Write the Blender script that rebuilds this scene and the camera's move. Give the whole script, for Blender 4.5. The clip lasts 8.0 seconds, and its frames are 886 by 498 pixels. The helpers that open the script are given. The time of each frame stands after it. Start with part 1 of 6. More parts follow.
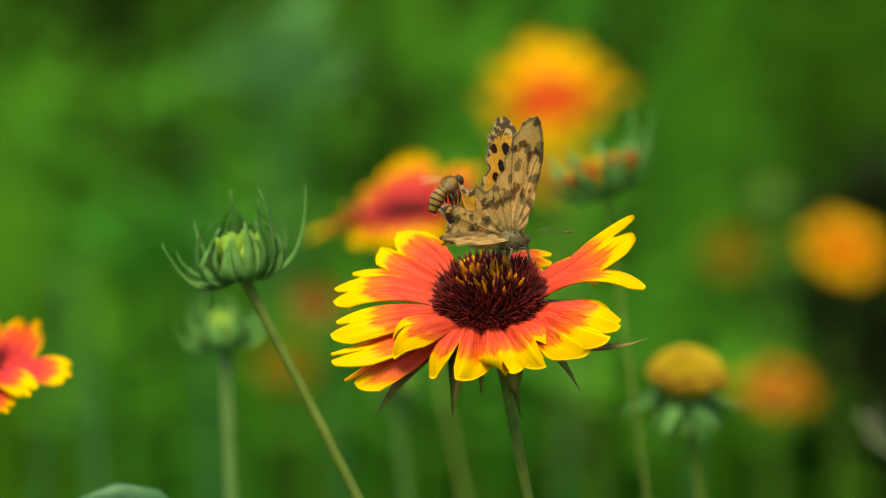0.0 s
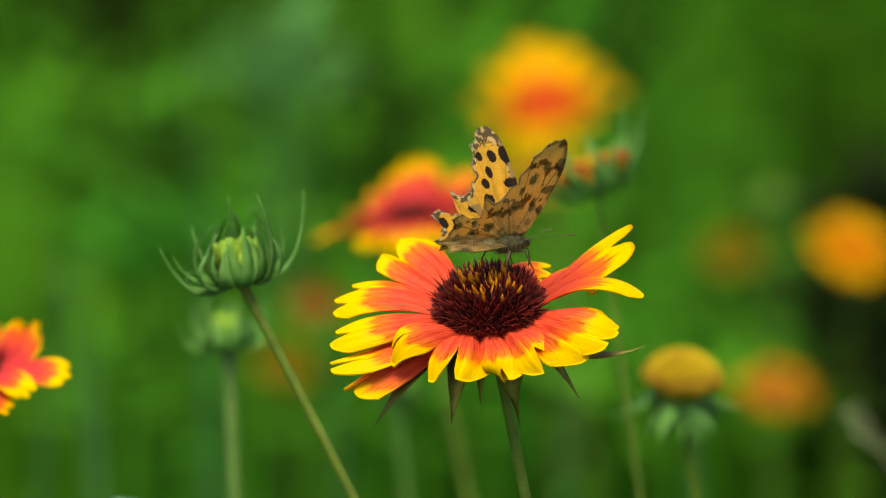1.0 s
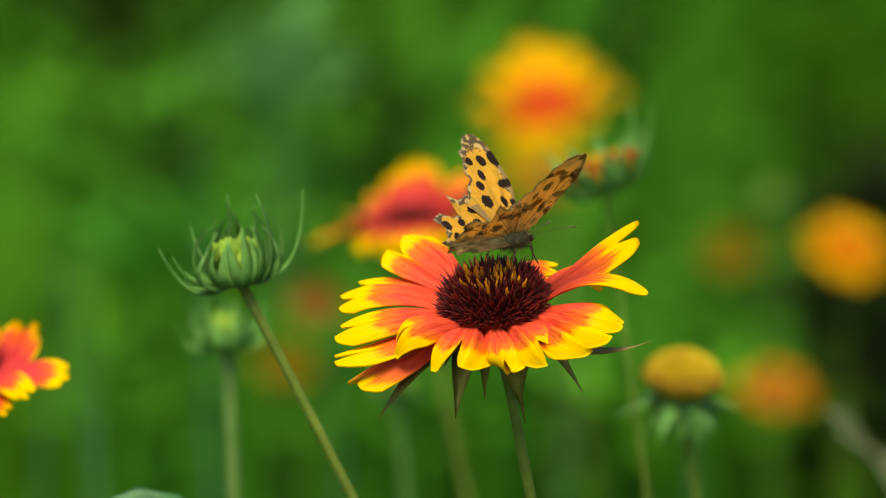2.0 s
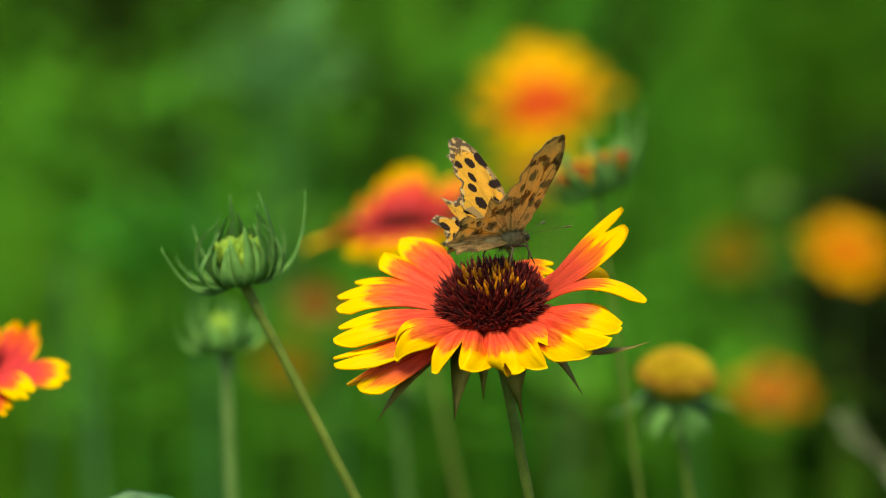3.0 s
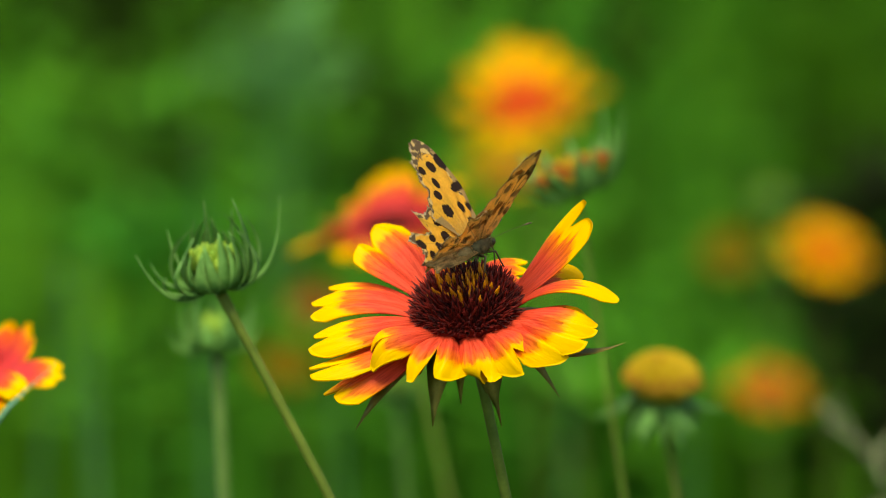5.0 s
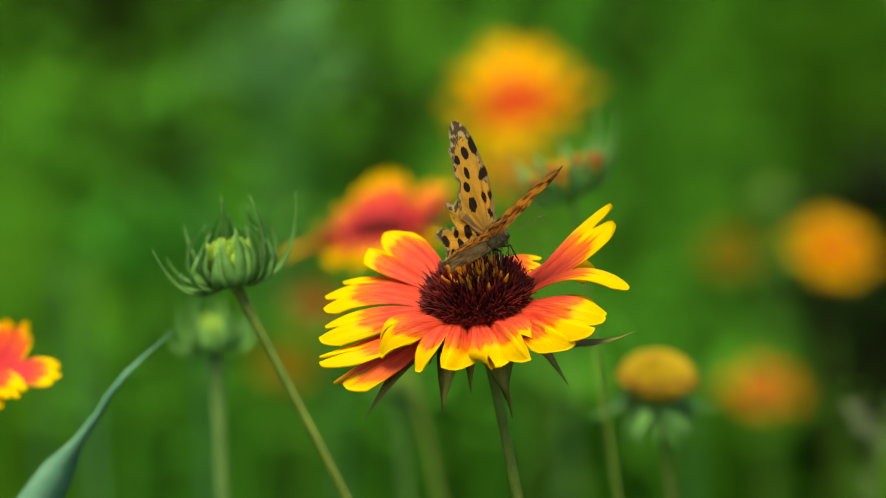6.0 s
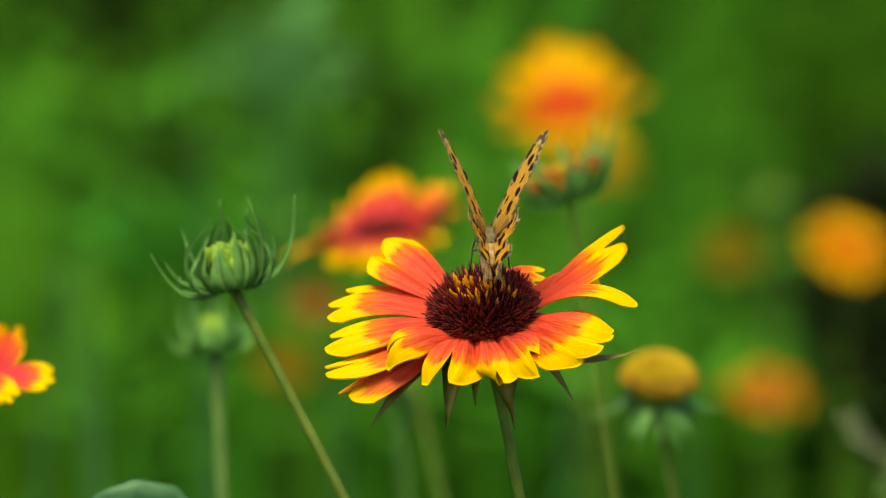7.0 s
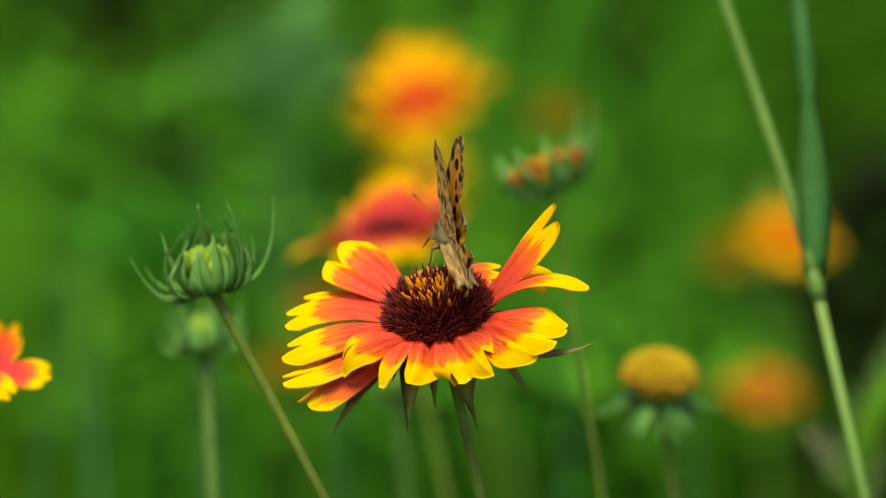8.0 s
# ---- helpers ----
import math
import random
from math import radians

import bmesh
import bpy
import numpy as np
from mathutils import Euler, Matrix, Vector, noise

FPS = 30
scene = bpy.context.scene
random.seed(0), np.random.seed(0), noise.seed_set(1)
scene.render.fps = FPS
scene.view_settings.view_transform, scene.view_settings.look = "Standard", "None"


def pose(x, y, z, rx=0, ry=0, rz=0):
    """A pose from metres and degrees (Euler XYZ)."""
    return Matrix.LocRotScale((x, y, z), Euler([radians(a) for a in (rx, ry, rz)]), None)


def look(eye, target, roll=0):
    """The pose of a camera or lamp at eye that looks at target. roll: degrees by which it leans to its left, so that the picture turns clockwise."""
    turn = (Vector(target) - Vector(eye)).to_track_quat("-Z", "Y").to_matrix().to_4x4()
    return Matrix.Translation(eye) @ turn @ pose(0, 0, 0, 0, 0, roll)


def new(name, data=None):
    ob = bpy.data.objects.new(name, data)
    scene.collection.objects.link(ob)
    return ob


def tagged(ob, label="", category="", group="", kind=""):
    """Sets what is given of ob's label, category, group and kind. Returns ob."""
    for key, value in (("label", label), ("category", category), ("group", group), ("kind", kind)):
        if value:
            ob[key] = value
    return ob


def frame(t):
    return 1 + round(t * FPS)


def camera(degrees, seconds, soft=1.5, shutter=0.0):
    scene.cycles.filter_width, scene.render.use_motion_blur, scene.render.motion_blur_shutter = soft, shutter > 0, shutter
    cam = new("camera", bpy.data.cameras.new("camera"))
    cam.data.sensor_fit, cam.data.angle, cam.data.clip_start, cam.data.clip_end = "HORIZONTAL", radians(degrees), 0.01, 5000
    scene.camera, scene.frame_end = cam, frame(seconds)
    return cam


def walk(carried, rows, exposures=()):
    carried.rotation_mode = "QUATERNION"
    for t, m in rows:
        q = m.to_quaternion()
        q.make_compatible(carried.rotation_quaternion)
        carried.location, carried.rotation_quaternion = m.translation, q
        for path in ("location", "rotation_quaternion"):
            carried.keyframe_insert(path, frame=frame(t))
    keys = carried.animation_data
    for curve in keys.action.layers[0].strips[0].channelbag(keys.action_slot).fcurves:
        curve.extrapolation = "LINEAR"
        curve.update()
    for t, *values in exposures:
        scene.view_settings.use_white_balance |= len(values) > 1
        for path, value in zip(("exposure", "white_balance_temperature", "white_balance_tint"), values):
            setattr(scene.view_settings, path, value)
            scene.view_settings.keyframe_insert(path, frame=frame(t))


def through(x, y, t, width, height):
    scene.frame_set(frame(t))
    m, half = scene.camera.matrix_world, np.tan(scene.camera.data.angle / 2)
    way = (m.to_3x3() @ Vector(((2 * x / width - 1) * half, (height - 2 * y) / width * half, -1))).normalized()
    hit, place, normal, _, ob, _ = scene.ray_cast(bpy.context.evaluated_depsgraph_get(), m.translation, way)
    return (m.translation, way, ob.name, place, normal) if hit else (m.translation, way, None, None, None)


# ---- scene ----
# ---------------- camera: a tripod, still ----------------
cam = camera(12.0, 8.0, soft=1.1)
cam.data.dof.use_dof = True
cam.data.dof.focus_distance = 0.776
cam.data.dof.aperture_fstop = 11.0
VIEW = pose(0, -0.7703, 0.5847, 80, 0, 0)
walk(cam, [(0, VIEW), (8, VIEW)], exposures=[(0, 0.55, 8200, -8), (8, 0.55, 8200, -8)])

# ---------------- light: bright hazy day ----------------
SUN_AZ, SUN_EL = 200, 66
world = bpy.data.worlds.new("sky")
scene.world = world
world.use_nodes = True
wn = world.node_tree
sky = wn.nodes.new("ShaderNodeTexSky")
sky.sky_type = "NISHITA"
sky.sun_disc = False
sky.sun_elevation = radians(SUN_EL)
sky.sun_rotation = radians(SUN_AZ)
wn.links.new(sky.outputs[0], wn.nodes["Background"].inputs[0])
wn.nodes["Background"].inputs[1].default_value = 0.15
sun = new("sun", bpy.data.lights.new("sun", "SUN"))
sun.data.energy, sun.data.angle, sun.data.color = 3.8, radians(32), (1.0, 0.95, 0.86)
az, el = radians(SUN_AZ), radians(SUN_EL)
sun.matrix_world = look((math.sin(az) * math.cos(el) * 9, math.cos(az) * math.cos(el) * 9, math.sin(el) * 9), (0, 0, 0))


# ---------------- materials ----------------
class Net:
    """A small wrapper to build node materials."""

    def __init__(self, name, rough=0.6, spec=0.3):
        self.mat = bpy.data.materials.new(name)
        self.mat.use_nodes = True
        self.t = self.mat.node_tree
        self.bsdf = self.t.nodes["Principled BSDF"]
        self.out = self.t.nodes["Material Output"]
        self.bsdf.inputs["Roughness"].default_value = rough
        self.bsdf.inputs["Specular IOR Level"].default_value = spec

    def node(self, kind, **values):
        n = self.t.nodes.new(kind)
        for key, value in values.items():
            n.inputs[key.replace("_", " ")].default_value = value
        return n

    def link(self, a, b):
        self.t.links.new(a, b)

    def noise(self, scale, detail=3.0, where=None, distortion=0.0):
        n = self.node("ShaderNodeTexNoise", Scale=scale, Detail=detail, Distortion=distortion)
        if where is None:
            where = self.t.nodes.new("ShaderNodeTexCoord").outputs["Object"]
        self.link(where, n.inputs["Vector"])
        return n.outputs["Fac"]

    def ramp(self, fac, stops, smooth=False):
        r = self.t.nodes.new("ShaderNodeValToRGB")
        r.color_ramp.interpolation = "EASE" if smooth else "LINEAR"
        els = r.color_ramp.elements
        while len(els) < len(stops):
            els.new(0.5)
        for e, (p, c) in zip(els, stops):
            e.position, e.color = p, (*c, 1)
        self.link(fac, r.inputs[0])
        return r.outputs[0]

    def math(self, op, a, b=0.0):
        m = self.t.nodes.new("ShaderNodeMath")
        m.operation = op
        for k, v in enumerate((a, b)):
            if isinstance(v, (int, float)):
                m.inputs[k].default_value = v
            else:
                self.link(v, m.inputs[k])
        return m.outputs[0]

    def mix(self, fac, a, b, blend="MIX"):
        m = self.t.nodes.new("ShaderNodeMix")
        m.data_type, m.blend_type = "RGBA", blend
        for k, v in ((0, fac), (6, a), (7, b)):
            if isinstance(v, (int, float)):
                m.inputs[k].default_value = v
            elif isinstance(v, tuple):
                m.inputs[k].default_value = (*v, 1)
            else:
                self.link(v, m.inputs[k])
        return m.outputs[2]

    def bump(self, height, strength, distance):
        b = self.node("ShaderNodeBump", Strength=strength, Distance=distance)
        self.link(height, b.inputs["Height"])
        self.link(b.outputs[0], self.bsdf.inputs["Normal"])

    def colour(self, c, through=0.0, tint=None):
        """Base colour; through: the share of light that passes a thin leaf or petal."""
        self.link(c, self.bsdf.inputs["Base Color"])
        if through:
            tr = self.t.nodes.new("ShaderNodeBsdfTranslucent")
            self.link(c if tint is None else tint, tr.inputs[0])
            ms = self.t.nodes.new("ShaderNodeMixShader")
            ms.inputs[0].default_value = through
            self.link(self.bsdf.outputs[0], ms.inputs[1])
            self.link(tr.outputs[0], ms.inputs[2])
            self.link(ms.outputs[0], self.out.inputs[0])
        return self.mat


def green_mat(name, low, high, scale, rough=0.55, through=0.25, bump=0.0, spec=0.2):
    n = Net(name, rough, spec)
    info = n.t.nodes.new("ShaderNodeObjectInfo")
    big = n.noise(scale, 2)
    fine = n.noise(scale * 9, 4)
    f = n.math("ADD", n.math("MULTIPLY", big, 0.7), n.math("MULTIPLY", fine, 0.3))
    f = n.math("ADD", f, n.math("MULTIPLY", n.math("SUBTRACT", info.outputs["Random"], 0.5), 0.12))
    c = n.ramp(f, [(0.3, low), (0.7, high)])
    if bump:
        n.bump(fine, 0.5, bump)
    return n.colour(c, through)


def petal_mat(name, base, edge, tip, start=0.67):
    """Petal: coral base that turns yellow towards a toothed tip, with fine veins along it."""
    n = Net(name, 0.55, 0.14)
    uv = n.t.nodes.new("ShaderNodeUVMap")
    sep = n.t.nodes.new("ShaderNodeSeparateXYZ")
    n.link(uv.outputs[0], sep.inputs[0])
    s, u = sep.outputs[0], sep.outputs[1]
    comb = n.t.nodes.new("ShaderNodeCombineXYZ")
    n.link(n.math("MULTIPLY", s, 1.1), comb.inputs[0])
    n.link(n.math("MULTIPLY", u, 7.0), comb.inputs[1])
    info = n.t.nodes.new("ShaderNodeObjectInfo")
    n.link(n.math("MULTIPLY", info.outputs["Random"], 37.0), comb.inputs[2])
    streak = n.noise(1.6, 3, comb.outputs[0])
    fine = n.noise(7.0, 4, comb.outputs[0])
    edge_u = n.math("POWER", n.math("ABSOLUTE", n.math("SUBTRACT", n.math("MULTIPLY", u, 2.0), 1.0)), 3.0)
    f = n.math("ADD", s, n.math("MULTIPLY", n.math("SUBTRACT", streak, 0.5), 0.30))
    f = n.math("ADD", f, n.math("MULTIPLY", edge_u, 0.14))
    f = n.math("ADD", f, n.math("MULTIPLY", n.math("SUBTRACT", info.outputs["Random"], 0.5), 0.10))
    c = n.ramp(f, [(0.0, base), (start - 0.22, base), (start - 0.02, edge), (start + 0.09, tip), (1.0, tip)])
    vein = n.ramp(fine, [(0.36, (0.66, 0.46, 0.42)), (0.54, (1, 1, 1))])
    rib = n.math("ADD", n.math("MULTIPLY", u, 22.0), n.math("MULTIPLY", n.math("SUBTRACT", streak, 0.5), 5.0))
    line = n.ramp(n.math("POWER", n.math("ABSOLUTE", n.math("SINE", rib)), 7.0), [(0.1, (1, 1, 1)), (1.0, (0.78, 0.52, 0.46))])
    lined = n.math("MULTIPLY", n.math("SUBTRACT", 1.0, n.math("GREATER_THAN", f, start + 0.02)), 0.75)
    c = n.mix(lined, c, n.mix(1.0, vein, line, "MULTIPLY"), "MULTIPLY")
    n.bump(n.math("ADD", streak, n.math("MULTIPLY", fine, 0.5)), 0.45, 0.0006)
    return n.colour(c, 0.28)


CORAL, ORANGE, YELLOW = (0.79, 0.080, 0.042), (0.86, 0.19, 0.014), (0.88, 0.505, 0.005)
M_PETAL = petal_mat("petal_red_yellow", CORAL, ORANGE, YELLOW)
M_PETAL_ORANGE = petal_mat("petal_orange", (0.60, 0.045, 0.004), (0.76, 0.20, 0.003), (0.80, 0.41, 0.002), 0.52)
M_PETAL_CORAL = petal_mat("petal_coral", (0.70, 0.050, 0.060), (0.82, 0.13, 0.022), (0.90, 0.53, 0.004), 0.74)
M_PETAL_RED = petal_mat("petal_dull_red", (0.50, 0.050, 0.002), (0.56, 0.15, 0.002), (0.58, 0.27, 0.002), 0.58)
M_PETAL_AMBER = petal_mat("petal_amber", (0.58, 0.090, 0.003), (0.63, 0.19, 0.002), (0.64, 0.33, 0.002), 0.52)
M_PETAL_DULL = petal_mat("petal_dull", (0.22, 0.055, 0.006), (0.24, 0.09, 0.006), (0.24, 0.13, 0.006), 0.5)
M_PETAL_FADED = petal_mat("petal_faded", (0.19, 0.105, 0.003), (0.21, 0.14, 0.003), (0.22, 0.17, 0.003), 0.4)
M_PETAL_YELLOW = petal_mat("petal_yellow", (0.33, 0.085, 0.004), (0.40, 0.20, 0.003), (0.46, 0.32, 0.003), 0.46)
M_STEM = green_mat("stem", (0.066, 0.102, 0.012), (0.140, 0.185, 0.028), 180, 0.6, 0.0, 0.0002)
M_STEM_FAR = green_mat("far_stem", (0.072, 0.138, 0.028), (0.135, 0.220, 0.055), 120, 0.6, 0.0, 0.0002)
M_BRACT = green_mat("bract", (0.135, 0.115, 0.022), (0.270, 0.225, 0.055), 260, 0.6, 0.1, 0.0002)
M_DRY = green_mat("dry_bract", (0.16, 0.075, 0.022), (0.34, 0.18, 0.06), 260, 0.7, 0.1, 0.0002)
M_BUD = green_mat("bud_leaf", (0.055, 0.165, 0.030), (0.190, 0.370, 0.095), 220, 0.55, 0.2, 0.0002)
M_BUD_PALE = green_mat("pale_bud_leaf", (0.08, 0.24, 0.045), (0.22, 0.42, 0.11), 220, 0.6, 0.2, 0.0002)
M_BUD_CORE = green_mat("bud_core", (0.14, 0.27, 0.03), (0.29, 0.41, 0.05), 400, 0.6, 0.1, 0.0002)
M_MAROON = green_mat("maroon_floret", (0.085, 0.006, 0.006), (0.19, 0.014, 0.011), 700, 0.5, 0.05)
M_DARK = green_mat("dark_floret", (0.020, 0.003, 0.004), (0.060, 0.007, 0.007), 700, 0.5, 0.0)
M_GOLD = green_mat("gold_floret", (0.48, 0.13, 0.006), (0.82, 0.30, 0.012), 500, 0.5, 0.1)
M_SEED = green_mat("seed_gold", (0.37, 0.22, 0.010), (0.56, 0.38, 0.02), 300, 0.7, 0.1)
M_SEED_BROWN = green_mat("seed_brown", (0.26, 0.11, 0.01), (0.42, 0.22, 0.02), 300, 0.7, 0.1)
M_RUST = green_mat("rust", (0.15, 0.020, 0.006), (0.34, 0.085, 0.012), 300, 0.7, 0.1)
M_RED_DISC = green_mat("red_disc", (0.34, 0.018, 0.004), (0.58, 0.055, 0.008), 300, 0.7, 0.1)
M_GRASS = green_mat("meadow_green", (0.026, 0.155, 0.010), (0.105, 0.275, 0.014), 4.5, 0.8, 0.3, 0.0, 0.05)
# Darker copy of the meadow green: shade put into the colour.
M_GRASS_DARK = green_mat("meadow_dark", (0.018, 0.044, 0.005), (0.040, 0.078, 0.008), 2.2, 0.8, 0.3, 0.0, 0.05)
# Near-black copy: colour of a deeply shaded hollow, below that of real leaves.
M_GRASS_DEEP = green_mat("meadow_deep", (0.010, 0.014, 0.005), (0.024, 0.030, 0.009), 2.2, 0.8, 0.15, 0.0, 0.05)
# Paler copy of the meadow green: sunlight put into the colour.
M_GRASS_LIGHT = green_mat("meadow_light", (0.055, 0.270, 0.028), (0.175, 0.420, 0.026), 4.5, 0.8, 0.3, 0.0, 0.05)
M_SILVER = green_mat("silver_leaf", (0.09, 0.27, 0.07), (0.16, 0.37, 0.12), 3, 0.8, 0.2, 0.0, 0.05)
M_BLADE = green_mat("grass_stalk", (0.13, 0.24, 0.05), (0.22, 0.34, 0.09), 60, 0.5, 0.25, 0.0002)
M_LEAF = green_mat("broad_leaf", (0.030, 0.12, 0.040), (0.065, 0.20, 0.065), 50, 0.52, 0.15, 0.0003, 0.4)
M_BLUE = green_mat("blue_green_leaf", (0.08, 0.20, 0.12), (0.15, 0.31, 0.20), 60, 0.5, 0.15, 0.0002)
M_REED = green_mat("reed_green", (0.060, 0.190, 0.045), (0.120, 0.300, 0.085), 60, 0.6, 0.3, 0.0002)
M_SPIKE = green_mat("foxtail_spike", (0.045, 0.15, 0.004), (0.11, 0.26, 0.010), 120, 0.7, 0.2, 0.0002)
M_STRAW = green_mat("straw", (0.14, 0.16, 0.085), (0.28, 0.29, 0.17), 90, 0.8, 0.0)
M_SOIL = green_mat("soil", (0.022, 0.050, 0.006), (0.045, 0.090, 0.009), 1.5, 0.9, 0.0, 0.01)


# ---------------- mesh helpers ----------------
def mesh_of(name, verts, faces, mats, index=None, uvs=None, smooth=True):
    me = bpy.data.meshes.new(name)
    me.from_pydata([tuple(v) for v in verts], [], faces)
    for m in mats if isinstance(mats, (list, tuple)) else [mats]:
        me.materials.append(m)
    if index is not None:
        me.polygons.foreach_set("material_index", index)
    if uvs is not None:
        layer = me.uv_layers.new(name="UVMap")
        for loop in me.loops:
            layer.data[loop.index].uv = uvs[loop.vertex_index]
    me.polygons.foreach_set("use_smooth", [smooth] * len(me.polygons))
    me.update()
    return me


def part(name, me, parent, label="", m=None):
    ob = new(name, me)
    ob.parent = parent
    if m is not None:
        ob.matrix_basis = m
    return tagged(ob, label)


class Soup:
    """Gathers verts and faces of many small pieces for one mesh."""

    def __init__(self):
        self.v, self.f, self.i, self.uv = [], [], [], []

    def add(self, verts, faces, index=0, uvs=None):
        o = len(self.v)
        self.v.extend(verts)
        self.f.extend([tuple(k + o for k in f) for f in faces])
        self.i.extend([index] * len(faces))
        self.uv.extend(uvs if uvs is not None else [(0, 0)] * len(verts))

    def mesh(self, name, mats, uv=False, smooth=True):
        return mesh_of(name, self.v, self.f, mats, self.i, self.uv if uv else None, smooth)


def tube(points, radii, sides=8, cap=True):
    """Verts and faces of a round tapered tube along points."""
    pts = [Vector(p) for p in points]
    verts, faces = [], []
    side = None
    for k, p in enumerate(pts):
        d = (pts[min(k + 1, len(pts) - 1)] - pts[max(k - 1, 0)]).normalized()
        if side is None:
            side = d.cross(Vector((0.31, 0.9, 0.2))).normalized()
        side = (side - d * side.dot(d)).normalized()
        other = d.cross(side)
        for j in range(sides):
            a = 2 * math.pi * j / sides
            verts.append(p + radii[k] * (math.cos(a) * side + math.sin(a) * other))
    for k in range(len(pts) - 1):
        for j in range(sides):
            q = (j + 1) % sides
            faces.append((k * sides + j, k * sides + q, (k + 1) * sides + q, (k + 1) * sides + j))
    if cap:
        faces.append(tuple(range(sides - 1, -1, -1)))
        faces.append(tuple((len(pts) - 1) * sides + j for j in range(sides)))
    return verts, faces


def bezier(a, b, c, n):
    a, b, c = Vector(a), Vector(b), Vector(c)
    return [a * (1 - t) ** 2 + b * 2 * t * (1 - t) + c * t * t for t in [k / n for k in range(n + 1)]]


def blade(points, widths, side, thick=0.0004, fold=0.25):
    """A leaf blade with a folded midrib and some thickness, along points."""
    verts, faces = [], []
    pts = [Vector(p) for p in points]
    side = Vector(side).normalized()
    for k, p in enumerate(pts):
        d = (pts[min(k + 1, len(pts) - 1)] - pts[max(k - 1, 0)]).normalized()
        s = (side - d * side.dot(d)).normalized()
        nrm = s.cross(d)
        w = widths[k]
        th = thick * (0.15 + 0.85 * w / max(widths))
        verts += [p - s * w + nrm * w * fold, p + nrm * th, p + s * w + nrm * w * fold, p - nrm * th]
    for k in range(len(pts) - 1):
        o, q = k * 4, k * 4 + 4
        for j in range(4):
            i = (j + 1) % 4
            faces.append((o + j, o + i, q + i, q + j))
    faces.append((3, 2, 1, 0))
    e = (len(pts) - 1) * 4
    faces.append((e, e + 1, e + 2, e + 3))
    return verts, faces


def dome(radius, height, rings=10, sides=32, under=0.35):
    """A closed dome: round top, rounded rim and a shallow underside."""
    verts, faces = [(0, 0, height)], []
    rows = []
    for k in range(1, rings + 1):
        a = math.pi / 2 * k / rings
        rows.append((radius * math.sin(a), height * math.cos(a)))
    for k in range(1, 4):
        a = math.pi / 2 * k / 4
        rows.append((radius * math.cos(a), -radius * under * math.sin(a)))
    for r, z in rows:
        for j in range(sides):
            a = 2 * math.pi * j / sides
            verts.append((r * math.cos(a), r * math.sin(a), z))
    for j in range(sides):
        faces.append((0, 1 + j, 1 + (j + 1) % sides))
    for k in range(len(rows) - 1):
        for j in range(sides):
            o, q = 1 + k * sides, (j + 1) % sides
            faces.append((o + j, o + sides + j, o + sides + q, o + q))
    faces.append(tuple(1 + (len(rows) - 1) * sides + j for j in range(sides)))
    return verts, faces


# ---------------- flowers ----------------
MM = 0.001


TEETH = {1: [(0.0, 1.0, 1.0)], 2: [(-0.5, 0.5, 1.0), (0.5, 0.5, 0.96)], 3: [(-0.66, 0.34, 0.94), (0.0, 0.34, 1.0), (0.66, 0.34, 0.95)]}


